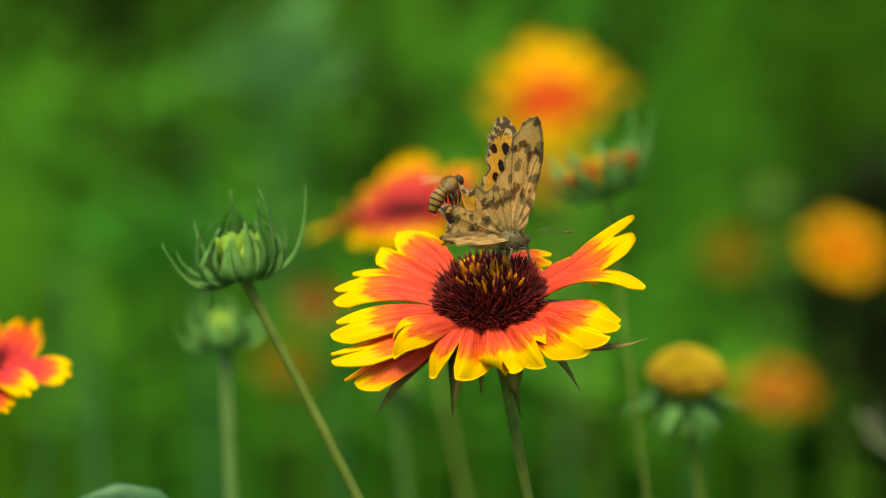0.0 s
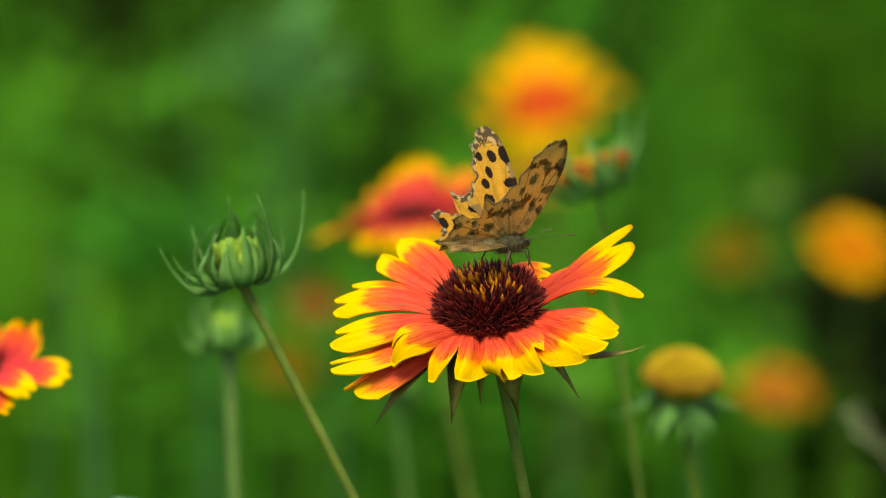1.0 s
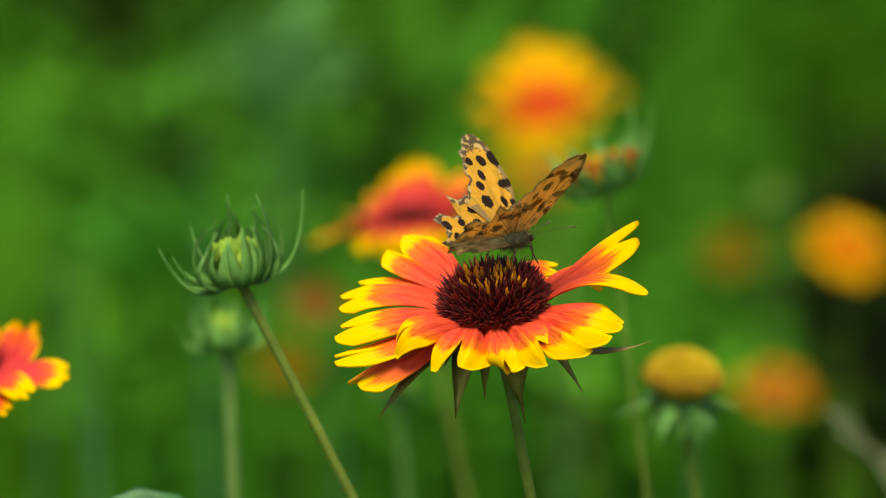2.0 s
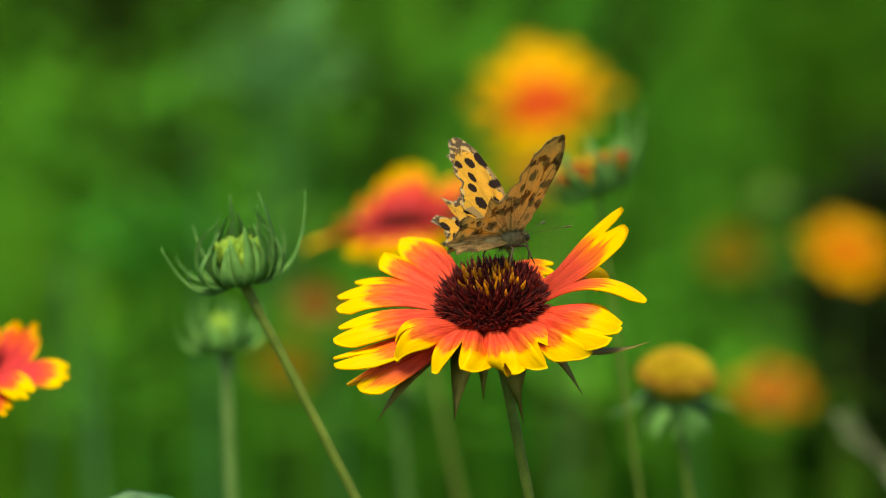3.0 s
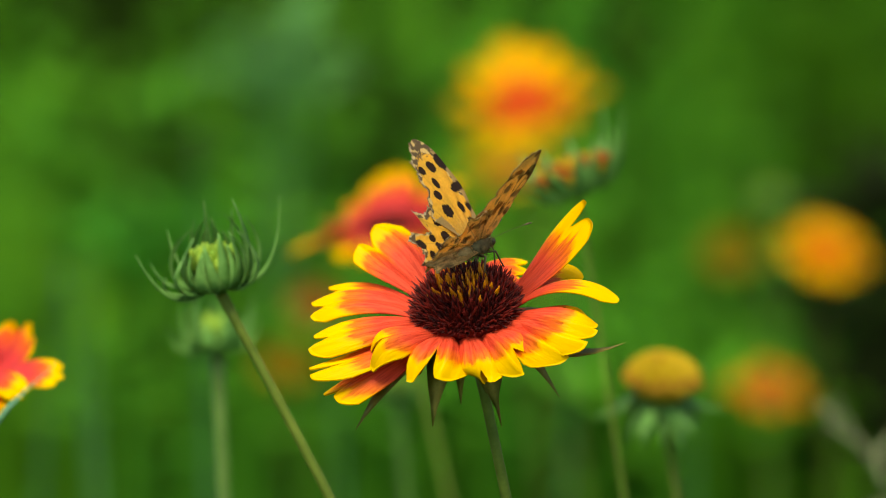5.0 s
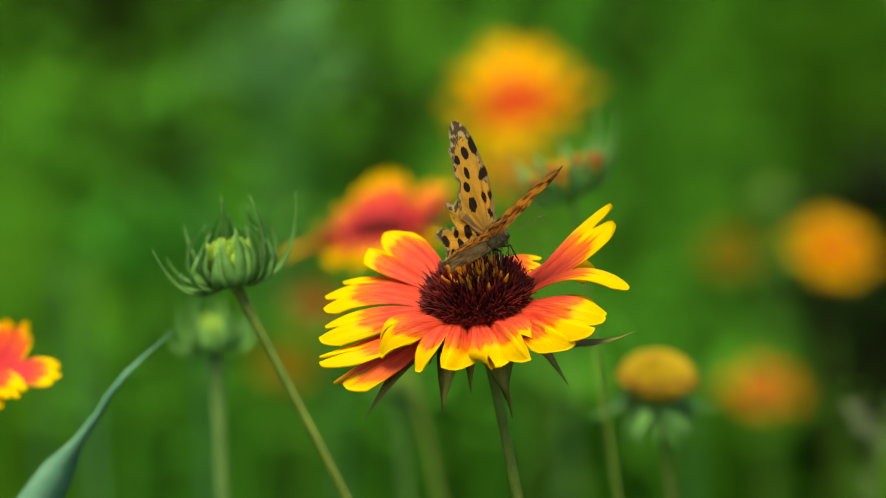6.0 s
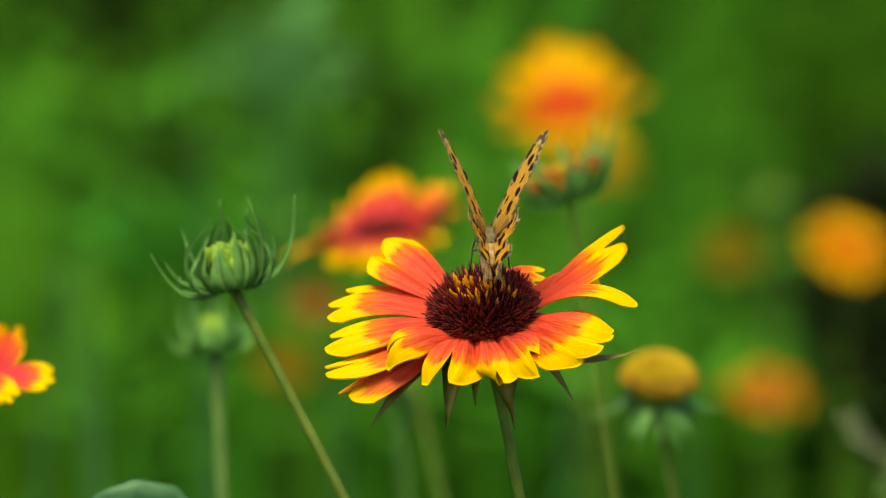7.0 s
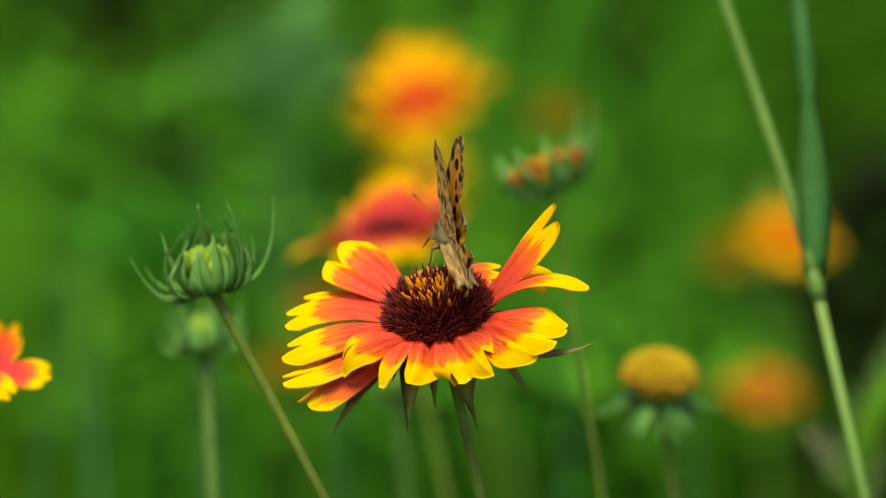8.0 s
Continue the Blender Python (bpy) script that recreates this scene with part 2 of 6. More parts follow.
def petal_mesh(r0, z0, tip_r, tip_z, arch, width, roll=0.0, cup=0.10, lobe=0.16, ns=20, nu=24, rng=random, mat=None, shift=0.0, lobes=3, teeth=None,
               pleats=0.5, mid=None, tip=None, droop=0.0, waist=0.30):
    """A ray petal in its own radial plane (x outwards, z up), in millimetres: narrow base, blunt teeth with notches between, each tooth ribbed.
    arch lifts the middle, or mid and tip name the points that its midrib passes; roll turns the blade about its length; droop bends the teeth down."""
    a = Vector((r0, 0, z0))
    c = Vector(tip) if tip is not None else Vector((tip_r, 0, tip_z))
    b = 2 * Vector(mid) - (a + c) / 2 if mid is not None else (a + c) / 2 + Vector((0, 0, arch * 2))
    line = bezier(a, b, c, 60)
    long = (c - a).length
    teeth = [(uc, hw, reach + rng.uniform(-0.02, 0.02)) for uc, hw, reach in (teeth or TEETH[lobes])]
    top, low, uvs = [], [], []

    def edge(u):
        return max(reach - lobe * (abs(u - uc) / hw) ** 2.9 for uc, hw, reach in teeth)

    for i in range(ns + 1):
        for j in range(nu + 1):
            u = 2 * j / nu - 1
            near = min(teeth, key=lambda q: abs(u - q[0]) / q[1])
            s = (i / ns) * max(0.3, min(1.0, edge(u)))
            x = min(59.999, s * 60)
            k = int(x)
            p = line[k].lerp(line[k + 1], x - k)
            d = (line[k + 1] - line[k]).normalized()
            flat = Vector((-d.y, d.x, 0)).normalized()
            nrm0 = d.cross(flat)
            ang = radians(roll) * min(1, s * 1.6)
            side = flat * math.cos(ang) + nrm0 * math.sin(ang)
            nrm = d.cross(side)
            w = width / 2 * (waist + (1 - waist) * math.sin(min(1, s / 0.72) * math.pi / 2) ** 1.2)
            w *= 1 - 0.16 * max(0, (s - 0.72) / 0.28) ** 2
            grow = min(1, s * 2.2)
            local = (u - near[0]) / near[1]
            pleat = pleats * (math.cos(local * math.pi) * 0.5 + 0.10 * math.cos(local * 3 * math.pi)) * grow * width / 12
            bend = droop * max(0, s - 0.6) ** 2 * long
            q = p + side * (u * w) + nrm * (cup * w * u * u * 2 + pleat - bend)
            top.append(q * MM)
            low.append((q - nrm * 0.22) * MM)
            uvs.append((0.55 * s + 0.45 * i / ns + shift, j / nu))
    n = len(top)
    verts, faces = top + low, []
    row = nu + 1
    for i in range(ns):
        for j in range(nu):
            o = i * row + j
            faces.append((o, o + row, o + row + 1, o + 1))
            faces.append((n + o, n + o + 1, n + o + row + 1, n + o + row))
    for i in range(ns):
        for e in (0, nu):
            o = i * row + e
            f = (o, o + row, n + o + row, n + o)
            faces.append(f if e else f[::-1])
    for j in range(nu):
        o = ns * row + j
        faces.append((o, o + 1, n + o + 1, n + o))
    return mesh_of("petal", verts, faces, mat or M_PETAL, None, uvs + uvs)


def midrib(azim, mid, tip):
    """Points of the head's space, turned into the radial plane of the petal at azim."""
    turn = Matrix.Rotation(-radians(azim), 3, "Z")
    return dict(mid=turn @ Vector(mid), tip=turn @ Vector(tip))


def florets(disc, radius, height, count, length, single=0, gold_inside=0.62, mats=None, lean=0.35, thick=0.30, rng=random):
    """Pointed disc florets set in a spiral on a dome: those on the open side are parts of their own, the rest is joined."""
    mats = mats or [M_MAROON, M_DARK, M_GOLD]
    spots = []
    for k in range(count):
        f = math.sqrt((k + 0.5) / count)
        a = k * 2.39996
        ang = f * math.pi / 2 * 0.98
        r, z = radius * math.sin(ang), height * math.cos(ang)
        nrm = Vector((math.cos(a) * math.sin(ang) / radius, math.sin(a) * math.sin(ang) / radius, math.cos(ang) / height)).normalized()
        nrm = (nrm + Vector((rng.gauss(0, 0.16), rng.gauss(0, 0.16), lean * rng.uniform(0.4, 1.2)))).normalized()
        p = Vector((math.cos(a) * r, math.sin(a) * r, z))
        ln = length * rng.uniform(0.65, 1.35) * (0.8 if f < 0.3 else (1.0 if f < 0.7 else 0.72))
        gold = math.hypot(p.x, p.y + 0.03 * radius) < gold_inside * radius * rng.uniform(0.55, 1.15) and rng.random() < 0.28
        spots.append((p, nrm, ln, gold, 2 if gold else (1 if rng.random() < 0.35 else 0), thick * rng.uniform(0.8, 1.2)))

    def shape(ln, th, gold, bend):
        line = [Vector((0, 0, h)) + Vector((bend * w, 0, 0)) for h, w in ((-1, 0), (ln * 0.5, 0), (ln * 0.85, 1), (ln * 1.25, 1))]
        radii = (1.3, 1.4, 1.1, 0.3) if gold else (1.0, 0.85, 0.6, 0.1)
        return tube(line, [th * q for q in radii], 5)

    spots.sort(key=lambda q: q[0].y - 0.9 * q[0].z)
    kinds = {}
    soup = Soup()
    for k, (p, nrm, ln, gold, mat, th) in enumerate(spots):
        place = nrm.to_track_quat("Z", "Y").to_matrix().to_4x4() @ Matrix.Rotation(rng.uniform(0, 6.28), 4, "Z")
        if k < single:
            step = round(ln * 3) / 3
            if (mat, step) not in kinds:
                v, f = shape(step, thick, gold, 0.15 * step)
                kinds[mat, step] = mesh_of("floret", [q * MM for q in v], f, mats[mat])
            part("floret", kinds[mat, step], disc, "", Matrix.Translation(p * MM) @ place)
        else:
            v, f = shape(ln, th, gold, 0.15 * ln)
            soup.add([(p + place.to_3x3() @ q) * MM for q in v], f, mat)
    if soup.v:
        tagged(part("floret_cushion", soup.mesh("floret_cushion", mats), disc), kind="stuff")


def bract_mesh(length, width, out, drop, mat, curve=0.0, n=9):
    """A pointed bract under a head: starts at the base, runs out and down (millimetres)."""
    line = bezier((2.0, 0, -3.5), (out * 0.55, 0, -3.0 + curve), (out, 0, drop), n)
    widths = [width / 2 * (0.40 + 0.95 * math.sin(math.pi * (k / n) ** 1.15)) * (1 - (k / n) ** 5) + 0.05 for k in range(n + 1)]
    v, f = blade([p * MM for p in line], [w * MM for w in widths], (0, 1, 0), 0.00022, -0.25)
    return mesh_of("bract", v, f, mat)


def stem_mesh(length, r_top, r_low, bow=0.0, hairs=0, rng=random, mat=None, arc=0.0):
    """A stem that hangs from the origin down its own z, slightly bowed, with fine hairs."""
    steps = [k / 12 * 0.09 / length for k in range(12)] + [(0.09 + (length - 0.09) * k / 14) / length for k in range(15)]
    steps = [t for t in steps if t <= 1.0] if length > 0.1 else [k / 24 for k in range(25)]

    def axis(t):
        d = length * t
        return Vector((bow * math.sin(math.pi * t) + arc * math.sin(math.pi * min(1.0, d / 0.09)), 0, -d))

    pts = [axis(t) for t in steps]
    radii = [r_top + (r_low - r_top) * t for t in steps]
    radii[0] *= 1.25
    soup = Soup()
    v, f = tube(pts, radii, 12)
    soup.add(v, f)
    for _ in range(hairs):
        k = rng.random() * 0.35
        p = axis(k)
        a = rng.random() * 2 * math.pi
        d = Vector((math.cos(a), math.sin(a), rng.gauss(0, 0.25)))
        r = r_top + (r_low - r_top) * k
        v, f = tube([p + d * r * 0.9, p + d * (r + 0.0009 * rng.uniform(0.5, 1.2))], [0.00005, 0.00002], 3, False)
        soup.add(v, f)
    return soup.mesh("stem", [mat or M_STEM])


def aim(top, foot):
    """The pose of a stem whose upper end is at top and which points back to foot."""
    d = (Vector(top) - Vector(foot)).normalized()
    return Matrix.Translation(top) @ d.to_track_quat("Z", "Y").to_matrix().to_4x4()


def flower_head(parent, head, petals, disc_r, disc_h, floret_count, floret_len, bracts, petal_material=None, seed=1, fine=True, mats=None):
    """The disc with its petals, florets and bracts, as a part of a plant."""
    rng = random.Random(seed)
    v, f = dome(disc_r * MM, disc_h * MM)
    disc = part("disc", mesh_of("disc", v, f, M_BRACT if mats is None else mats[0]), parent, "", head)
    florets(disc, disc_r * 0.92, disc_h, floret_count, floret_len, 300 if fine else 0, rng=rng, mats=mats)
    for azim, tip_r, tip_z, arch, width, extra in petals:
        me = petal_mesh(disc_r * 0.82, -0.6 + rng.uniform(-0.3, 0.3), tip_r, tip_z, arch, width, rng=rng, mat=petal_material,
                        ns=24 if fine else 10, nu=36 if fine else 12, **extra)
        part("petal", me, disc, "", pose(0, 0, 0, 0, 0, azim))
    for azim, out, drop, width, curve, mat in bracts:
        part("bract", bract_mesh(out, width, out, drop, mat, curve), disc, "", pose(0, 0, 0, 0, 0, azim))
    return disc


def petals_of(disc):
    return [o for o in disc.children if o.name.startswith("petal")]


def plant_root(name, foot, label, category, group=""):
    root = new(name)
    root.empty_display_size = 0.01
    root.location = foot
    return tagged(root, label, category, group)


def bract_ring(count, out, drop, width, curve, mat, seed):
    rng = random.Random(seed)
    return [(360 * k / count + rng.uniform(-9, 9), out * rng.uniform(0.8, 1.15), drop * rng.uniform(0.7, 1.2), width, curve, mat) for k in range(count)]


# ---------------- ground and meadow ----------------
def ground():
    n = 40
    verts, faces = [], []
    for i in range(n + 1):
        for j in range(n + 1):
            x, y = (i / n * 2 - 1), (j / n * 2 - 1)
            x, y = 300 * x * abs(x) ** 1.8, 300 * y * abs(y) ** 1.8
            d = math.hypot(x, y)
            verts.append((x, y, -0.015 + 0.03 * noise.noise((x * 0.8, y * 0.8, 0)) * min(1, d) if d < 40 else 0))
    for i in range(n):
        for j in range(n):
            o = i * (n + 1) + j
            faces.append((o, o + n + 1, o + n + 2, o + 1))
    return tagged(new("ground", mesh_of("ground", verts, faces, M_SOIL)), "dark soil and low green growth of the meadow", "ground", kind="structure")


def meadow(name, label, spots, mat, seed, lean=0.25):
    """Tall grass in tufts. spots: x, y, spread, height, blades, half width of a blade."""
    rng = random.Random(seed)
    soup = Soup()
    for x, y, spread, height, blades, wide in spots:
        for _ in range(blades):
            px, py = x + rng.gauss(0, spread), y + rng.gauss(0, spread)
            h = height * rng.uniform(0.55, 1.1)
            a = rng.uniform(0, 2 * math.pi)
            out = Vector((math.cos(a), math.sin(a), 0)) * h * lean * rng.uniform(0.3, 1.8)
            foot = Vector((px, py, -0.03))
            top = foot + out + Vector((0, 0, h))
            line = bezier(foot, foot + out * 0.2 + Vector((0, 0, h * 0.65)), top, 4)
            w = wide * rng.uniform(0.6, 1.3)
            v, f = blade(line, [w * 0.8, w, w * 0.95, w * 0.65, w * 0.05], (-math.sin(a), math.cos(a), 0), 0.0004, 0.3)
            soup.add(v, f)
    return tagged(new(name, soup.mesh(name, [mat])), label, "grass", kind="stuff")

def leafage(name, label, spots, mat, seed, tall=False):
    """Broad low leaves, mostly face up. spots: x, y, z, spread, leaves, leaf length."""
    rng = random.Random(seed)
    soup = Soup()
    for x, y, z, spread, leaves, size in spots:
        for _ in range(leaves):
            p = Vector((x + rng.gauss(0, spread), y + rng.gauss(0, spread), max(0.01, z + rng.gauss(0, spread * 0.6))))
            a = rng.uniform(0, 2 * math.pi)
            ln = size * rng.uniform(0.6, 1.3)
            d = Vector((math.cos(a), math.sin(a), rng.uniform(0.0, 0.9))).normalized()
            mid = p + d * ln * 0.55
            tip = p + d * ln + Vector((0, 0, -ln * rng.uniform(0.1, 0.5)))
            v, f = blade(bezier(p, mid, tip, 4), [ln * q for q in (0.03, 0.15, 0.18, 0.12, 0.005)], (-math.sin(a), math.cos(a), 0), 0.0004, 0.22)
            soup.add(v, f)
            foot = Vector((x, y, z - spread * 2)) if tall else Vector((p.x, p.y, -0.02))
            v, f = tube([foot, p], [0.0015, 0.001], 4, False)
            soup.add(v, f)
        if tall:
            v, f = tube([Vector((x, y, -0.02)), Vector((x, y, z - spread * 2))], [0.002, 0.0015], 6, False)
            soup.add(v, f)
    return tagged(new(name, soup.mesh(name, [mat])), label, "foliage", kind="stuff")


ground()
EYE_Y = -0.77
rng = random.Random(5)
GREEN, DARK, LIGHT = [], [], []
LEAF_GREEN, LEAF_DARK, LEAF_LIGHT = [], [], []
VIEW_SPOTS = 820
WIDE_GREEN, WIDE_DARK, WIDE_LIGHT = [], [], []
for k in range(VIEW_SPOTS + 1500):
    y = 1.3 + 4.6 * rng.random() ** 1.1
    far = y - EYE_Y
    side = rng.uniform(-0.15, 0.15)
    if k >= VIEW_SPOTS:
        side = rng.choice((-1, 1)) * (0.15 + (max(0.4, 3.4 / far) - 0.15) * rng.random() ** 1.5)
    x = side * far
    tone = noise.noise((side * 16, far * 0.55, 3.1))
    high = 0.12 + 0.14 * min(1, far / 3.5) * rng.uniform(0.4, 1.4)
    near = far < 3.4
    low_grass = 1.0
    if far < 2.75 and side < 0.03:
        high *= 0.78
    # Dark zones by bearing and distance: shade carried by the plant colour.
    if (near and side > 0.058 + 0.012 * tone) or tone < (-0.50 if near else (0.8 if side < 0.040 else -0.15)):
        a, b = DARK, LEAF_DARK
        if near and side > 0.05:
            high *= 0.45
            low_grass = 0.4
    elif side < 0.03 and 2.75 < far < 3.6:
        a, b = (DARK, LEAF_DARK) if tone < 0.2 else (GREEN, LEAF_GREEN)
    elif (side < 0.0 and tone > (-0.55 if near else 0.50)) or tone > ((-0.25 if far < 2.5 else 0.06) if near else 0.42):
        # Bright zones: a yellower green stands for sunlight.
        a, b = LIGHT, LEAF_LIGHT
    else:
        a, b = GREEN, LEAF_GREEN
    if near and far > 2.7 and side > 0.03:
        high *= 0.75
    if k >= VIEW_SPOTS:
        b = {id(LEAF_DARK): WIDE_DARK, id(LEAF_GREEN): WIDE_GREEN, id(LEAF_LIGHT): WIDE_LIGHT}[id(b)]
        b.append((x, y, 0.6 * high, 0.10, 9, rng.uniform(0.03, 0.06)))
    elif k % 5 < 2:
        a.append((x, y, 0.03 + 0.01 * far, low_grass * (rng.uniform(0.14, 0.26) if far < 2.4 else rng.uniform(0.2, 0.42)), 12, rng.uniform(0.002, 0.005)))
    else:
        b.append((x, y, high, 0.03 + 0.012 * far, 20, rng.uniform(0.022, 0.045)))
# Clumps added to lift the far right: brightness put into their colour.
for k in range(70):
    far, side = rng.uniform(3.1, 4.7), rng.uniform(0.048, 0.125)
    (LEAF_LIGHT if k % 3 == 0 else LEAF_GREEN).append((side * far, far + EYE_Y, 0.17 + 0.035 * (far - 3), 0.06, 20, rng.uniform(0.025, 0.045)))
# Nearer clumps added likewise, brightening the low middle and right by colour.
for k in range(40):
    far, side = rng.uniform(1.96, 2.12), rng.uniform(-0.032, 0.016)
    LEAF_LIGHT.append((side * far, far + EYE_Y, 0.17, 0.03, 20, rng.uniform(0.022, 0.04)))
for k in range(44):
    far, side = rng.uniform(1.96, 2.16), rng.uniform(0.022, 0.072)
    (LEAF_GREEN if k % 2 else LEAF_LIGHT).append((side * far, far + EYE_Y, 0.15, 0.03, 20, rng.uniform(0.022, 0.04)))
AROUND, SHORT = [], []
for k in range(1500):
    x, y = rng.uniform(-3.6, 3.6), rng.uniform(-3.2, 5.6)
    reach = 0.17 * max(0.0, y - EYE_Y) + 0.16
    if abs(x) < reach and y > -0.95:
        if y < 1.15:
            limit = 0.5847 - 0.245 * max(0.25, y - EYE_Y)
            SHORT.append((x, y, 0.05, rng.uniform(0.35, 0.8) * (limit - 0.06), 16, 0.002))
    elif math.hypot(x, y - EYE_Y) > 0.5:
        AROUND.append((x, y, 0.10, rng.uniform(0.14, 0.36), 13, rng.uniform(0.002, 0.005)))
for k in range(170):
    y = rng.uniform(-0.45, 1.2)
    limit = 0.5847 - 0.245 * max(0.25, y - EYE_Y)
    SHORT.append((rng.uniform(-1, 1) * (0.17 * (y - EYE_Y) + 0.16), y, 0.05, rng.uniform(0.35, 0.8) * (limit - 0.06), 14, 0.002))
meadow("meadow_grass", "tall green meadow grass all round the flowers", AROUND, M_GRASS, 21, 0.12)
meadow("short_grass", "short green grass between the flower stems", SHORT, M_GRASS, 22)
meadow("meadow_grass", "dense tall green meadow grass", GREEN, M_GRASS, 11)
meadow("meadow_grass", "dark green meadow grass, shade put into its colour", DARK, M_GRASS_DARK, 12)
meadow("meadow_grass", "yellow-green meadow grass, sunlight put into its colour", LIGHT, M_GRASS_LIGHT, 13)
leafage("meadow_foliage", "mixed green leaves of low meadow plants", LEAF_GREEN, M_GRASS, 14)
leafage("meadow_foliage", "dark green leaves, shade put into their colour", LEAF_DARK, M_GRASS_DARK, 15)
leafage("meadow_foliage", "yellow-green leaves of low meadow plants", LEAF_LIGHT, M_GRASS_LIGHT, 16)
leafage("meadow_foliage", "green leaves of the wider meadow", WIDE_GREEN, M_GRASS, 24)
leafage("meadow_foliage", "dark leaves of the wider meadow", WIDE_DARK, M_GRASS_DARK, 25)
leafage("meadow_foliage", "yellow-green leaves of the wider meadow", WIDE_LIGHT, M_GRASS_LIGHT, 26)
leafage("silvery_foliage", "pale silvery green leaf clump", [(-0.078, 1.262, 0.323, 0.011, 12, 0.026), (-0.088, 1.293, 0.309, 0.01, 12, 0.026), (-0.069, 1.297, 0.328, 0.01, 12, 0.026)], M_SILVER, 17, True)
# Added clumps whose pale colour brightens a dark stretch on the left.
leafage("sunlit_foliage", "tall yellow-green leaf clumps, sunlight put into their colour", [(-0.135, 1.215, 0.250, 0.016, 14, 0.026), (-0.152, 1.235, 0.236, 0.014, 14, 0.026), (-0.117, 1.225, 0.238, 0.012, 12, 0.026)], M_GRASS_LIGHT, 19, True)
# Clumps added as dark patches: their dark green stands for shade.
leafage("shaded_foliage", "tall dark green leaf clumps, shade put into their colour", [(-0.026, 1.260, 0.311, 0.016, 12, 0.028), (-0.038, 1.338, 0.271, 0.016, 12, 0.028), (-0.125, 1.255, 0.286, 0.018, 12, 0.028), (-0.151, 1.317, 0.249, 0.014, 12, 0.028), (0.097, 1.430, 0.312, 0.016, 12, 0.028)], M_GRASS_DARK, 18, True)
# Added clumps that darken the right edge; the deep shade is their colour.
leafage("shaded_foliage", "near-black brown-green leaf clumps, deep shade put into their colour", [(0.209, 1.251, 0.259, 0.012, 12, 0.028), (0.210, 1.243, 0.219, 0.012, 12, 0.028), (0.207, 1.237, 0.181, 0.014, 12, 0.028), (0.199, 1.230, 0.143, 0.018, 12, 0.028), (0.210, 1.226, 0.119, 0.016, 12, 0.028), (0.226, 1.235, 0.20, 0.016, 14, 0.03), (0.224, 1.23, 0.16, 0.016, 14, 0.03), (0.196, 1.232, 0.175, 0.012, 12, 0.028), (0.182, 1.24, 0.13, 0.014, 12, 0.028), (0.186, 1.25, 0.205, 0.012, 12, 0.028), (0.214, 1.26, 0.235, 0.012, 12, 0.028), (0.200, 1.28, 0.250, 0.012, 12, 0.028), (0.226, 1.27, 0.262, 0.012, 12, 0.028)], M_GRASS_DEEP, 19, True)

# ---------------- the flower in focus ----------------
MAIN_FOOT = Vector((0.0936, -0.025, 0.0))
HEAD_REF = pose(0.0082, -0.0040, 0.4382, 17, -6, 0)
main_flower = plant_root("blanket_flower", MAIN_FOOT, "red and yellow blanket flower in full bloom with dark maroon disc", "flower", "blanket flowers")
def along(azim, mid, tip, width, **extra):
    """A petal whose midrib passes two given points of the head's space."""
    return (azim, 0, 0, 0, width, dict(extra, **midrib(azim, mid, tip)))


LEFT_RAYS = [
    along(168, (-18.9, 8.3, 1.6), (-29.9, 9.3, -0.6), 12.0, cup=-0.06, lobe=0.16, teeth=[(-0.72, 0.28, 0.78), (-0.1, 0.36, 0.95), (0.62, 0.40, 1.0)], droop=0.1, pleats=0.8),
    along(188, (-19.1, -2.4, 1.2), (-29.6, -1.7, -1.4), 10.5, cup=-0.14, lobe=0.18, teeth=[(-0.5, 0.5, 0.96), (0.5, 0.5, 1.0)], droop=0.12, pleats=0.9, shift=0.04),
    along(203, (-19.3, -7.6, -1.8), (-30.8, -8.0, -3.8), 8.5, roll=6, cup=-0.16, lobe=0.3, lobes=2, droop=0.1, shift=0.04, pleats=0.9),
    along(216, (-17.1, -7.6, -4.2), (-27.9, -10.5, -8.0), 9.5, roll=8, cup=-0.25, lobe=0.14, lobes=2, shift=-0.16, droop=0.1, pleats=0.8),
]
FRONT_RAYS = [
    along(238, (-7.1, -13.4, -0.8), (-10.1, -17.3, -5.6), 14.5, cup=-0.26, lobe=0.46, teeth=[(-0.56, 0.42, 1.0), (0.48, 0.50, 0.86)], shift=0.08, pleats=2.0, droop=0.1, waist=0.32),
    along(294, (7.0, -13.1, -0.2), (9.8, -16.1, -4.8), 12.0, cup=-0.26, lobe=0.36, teeth=[(-0.42, 0.5, 1.0), (0.55, 0.44, 0.86)], shift=0.06, pleats=2.0, droop=0.1, waist=0.36),
    along(319, (12.8, -10.4, -0.2), (17.6, -12.5, -3.9), 12.5, cup=-0.24, lobe=0.38, teeth=[(-0.5, 0.46, 1.0), (0.45, 0.5, 0.86)], shift=0.05, pleats=1.8, droop=0.1, waist=0.36),
    along(344, (16.2, -8.0, 1.0), (23.6, -9.6, -2.2), 14.0, cup=-0.18, lobe=0.22, teeth=[(-0.74, 0.28, 0.86), (-0.2, 0.32, 0.95), (0.36, 0.34, 1.0), (0.82, 0.2, 0.93)], shift=0.02, pleats=1.3, droop=0.15, waist=0.24),
]
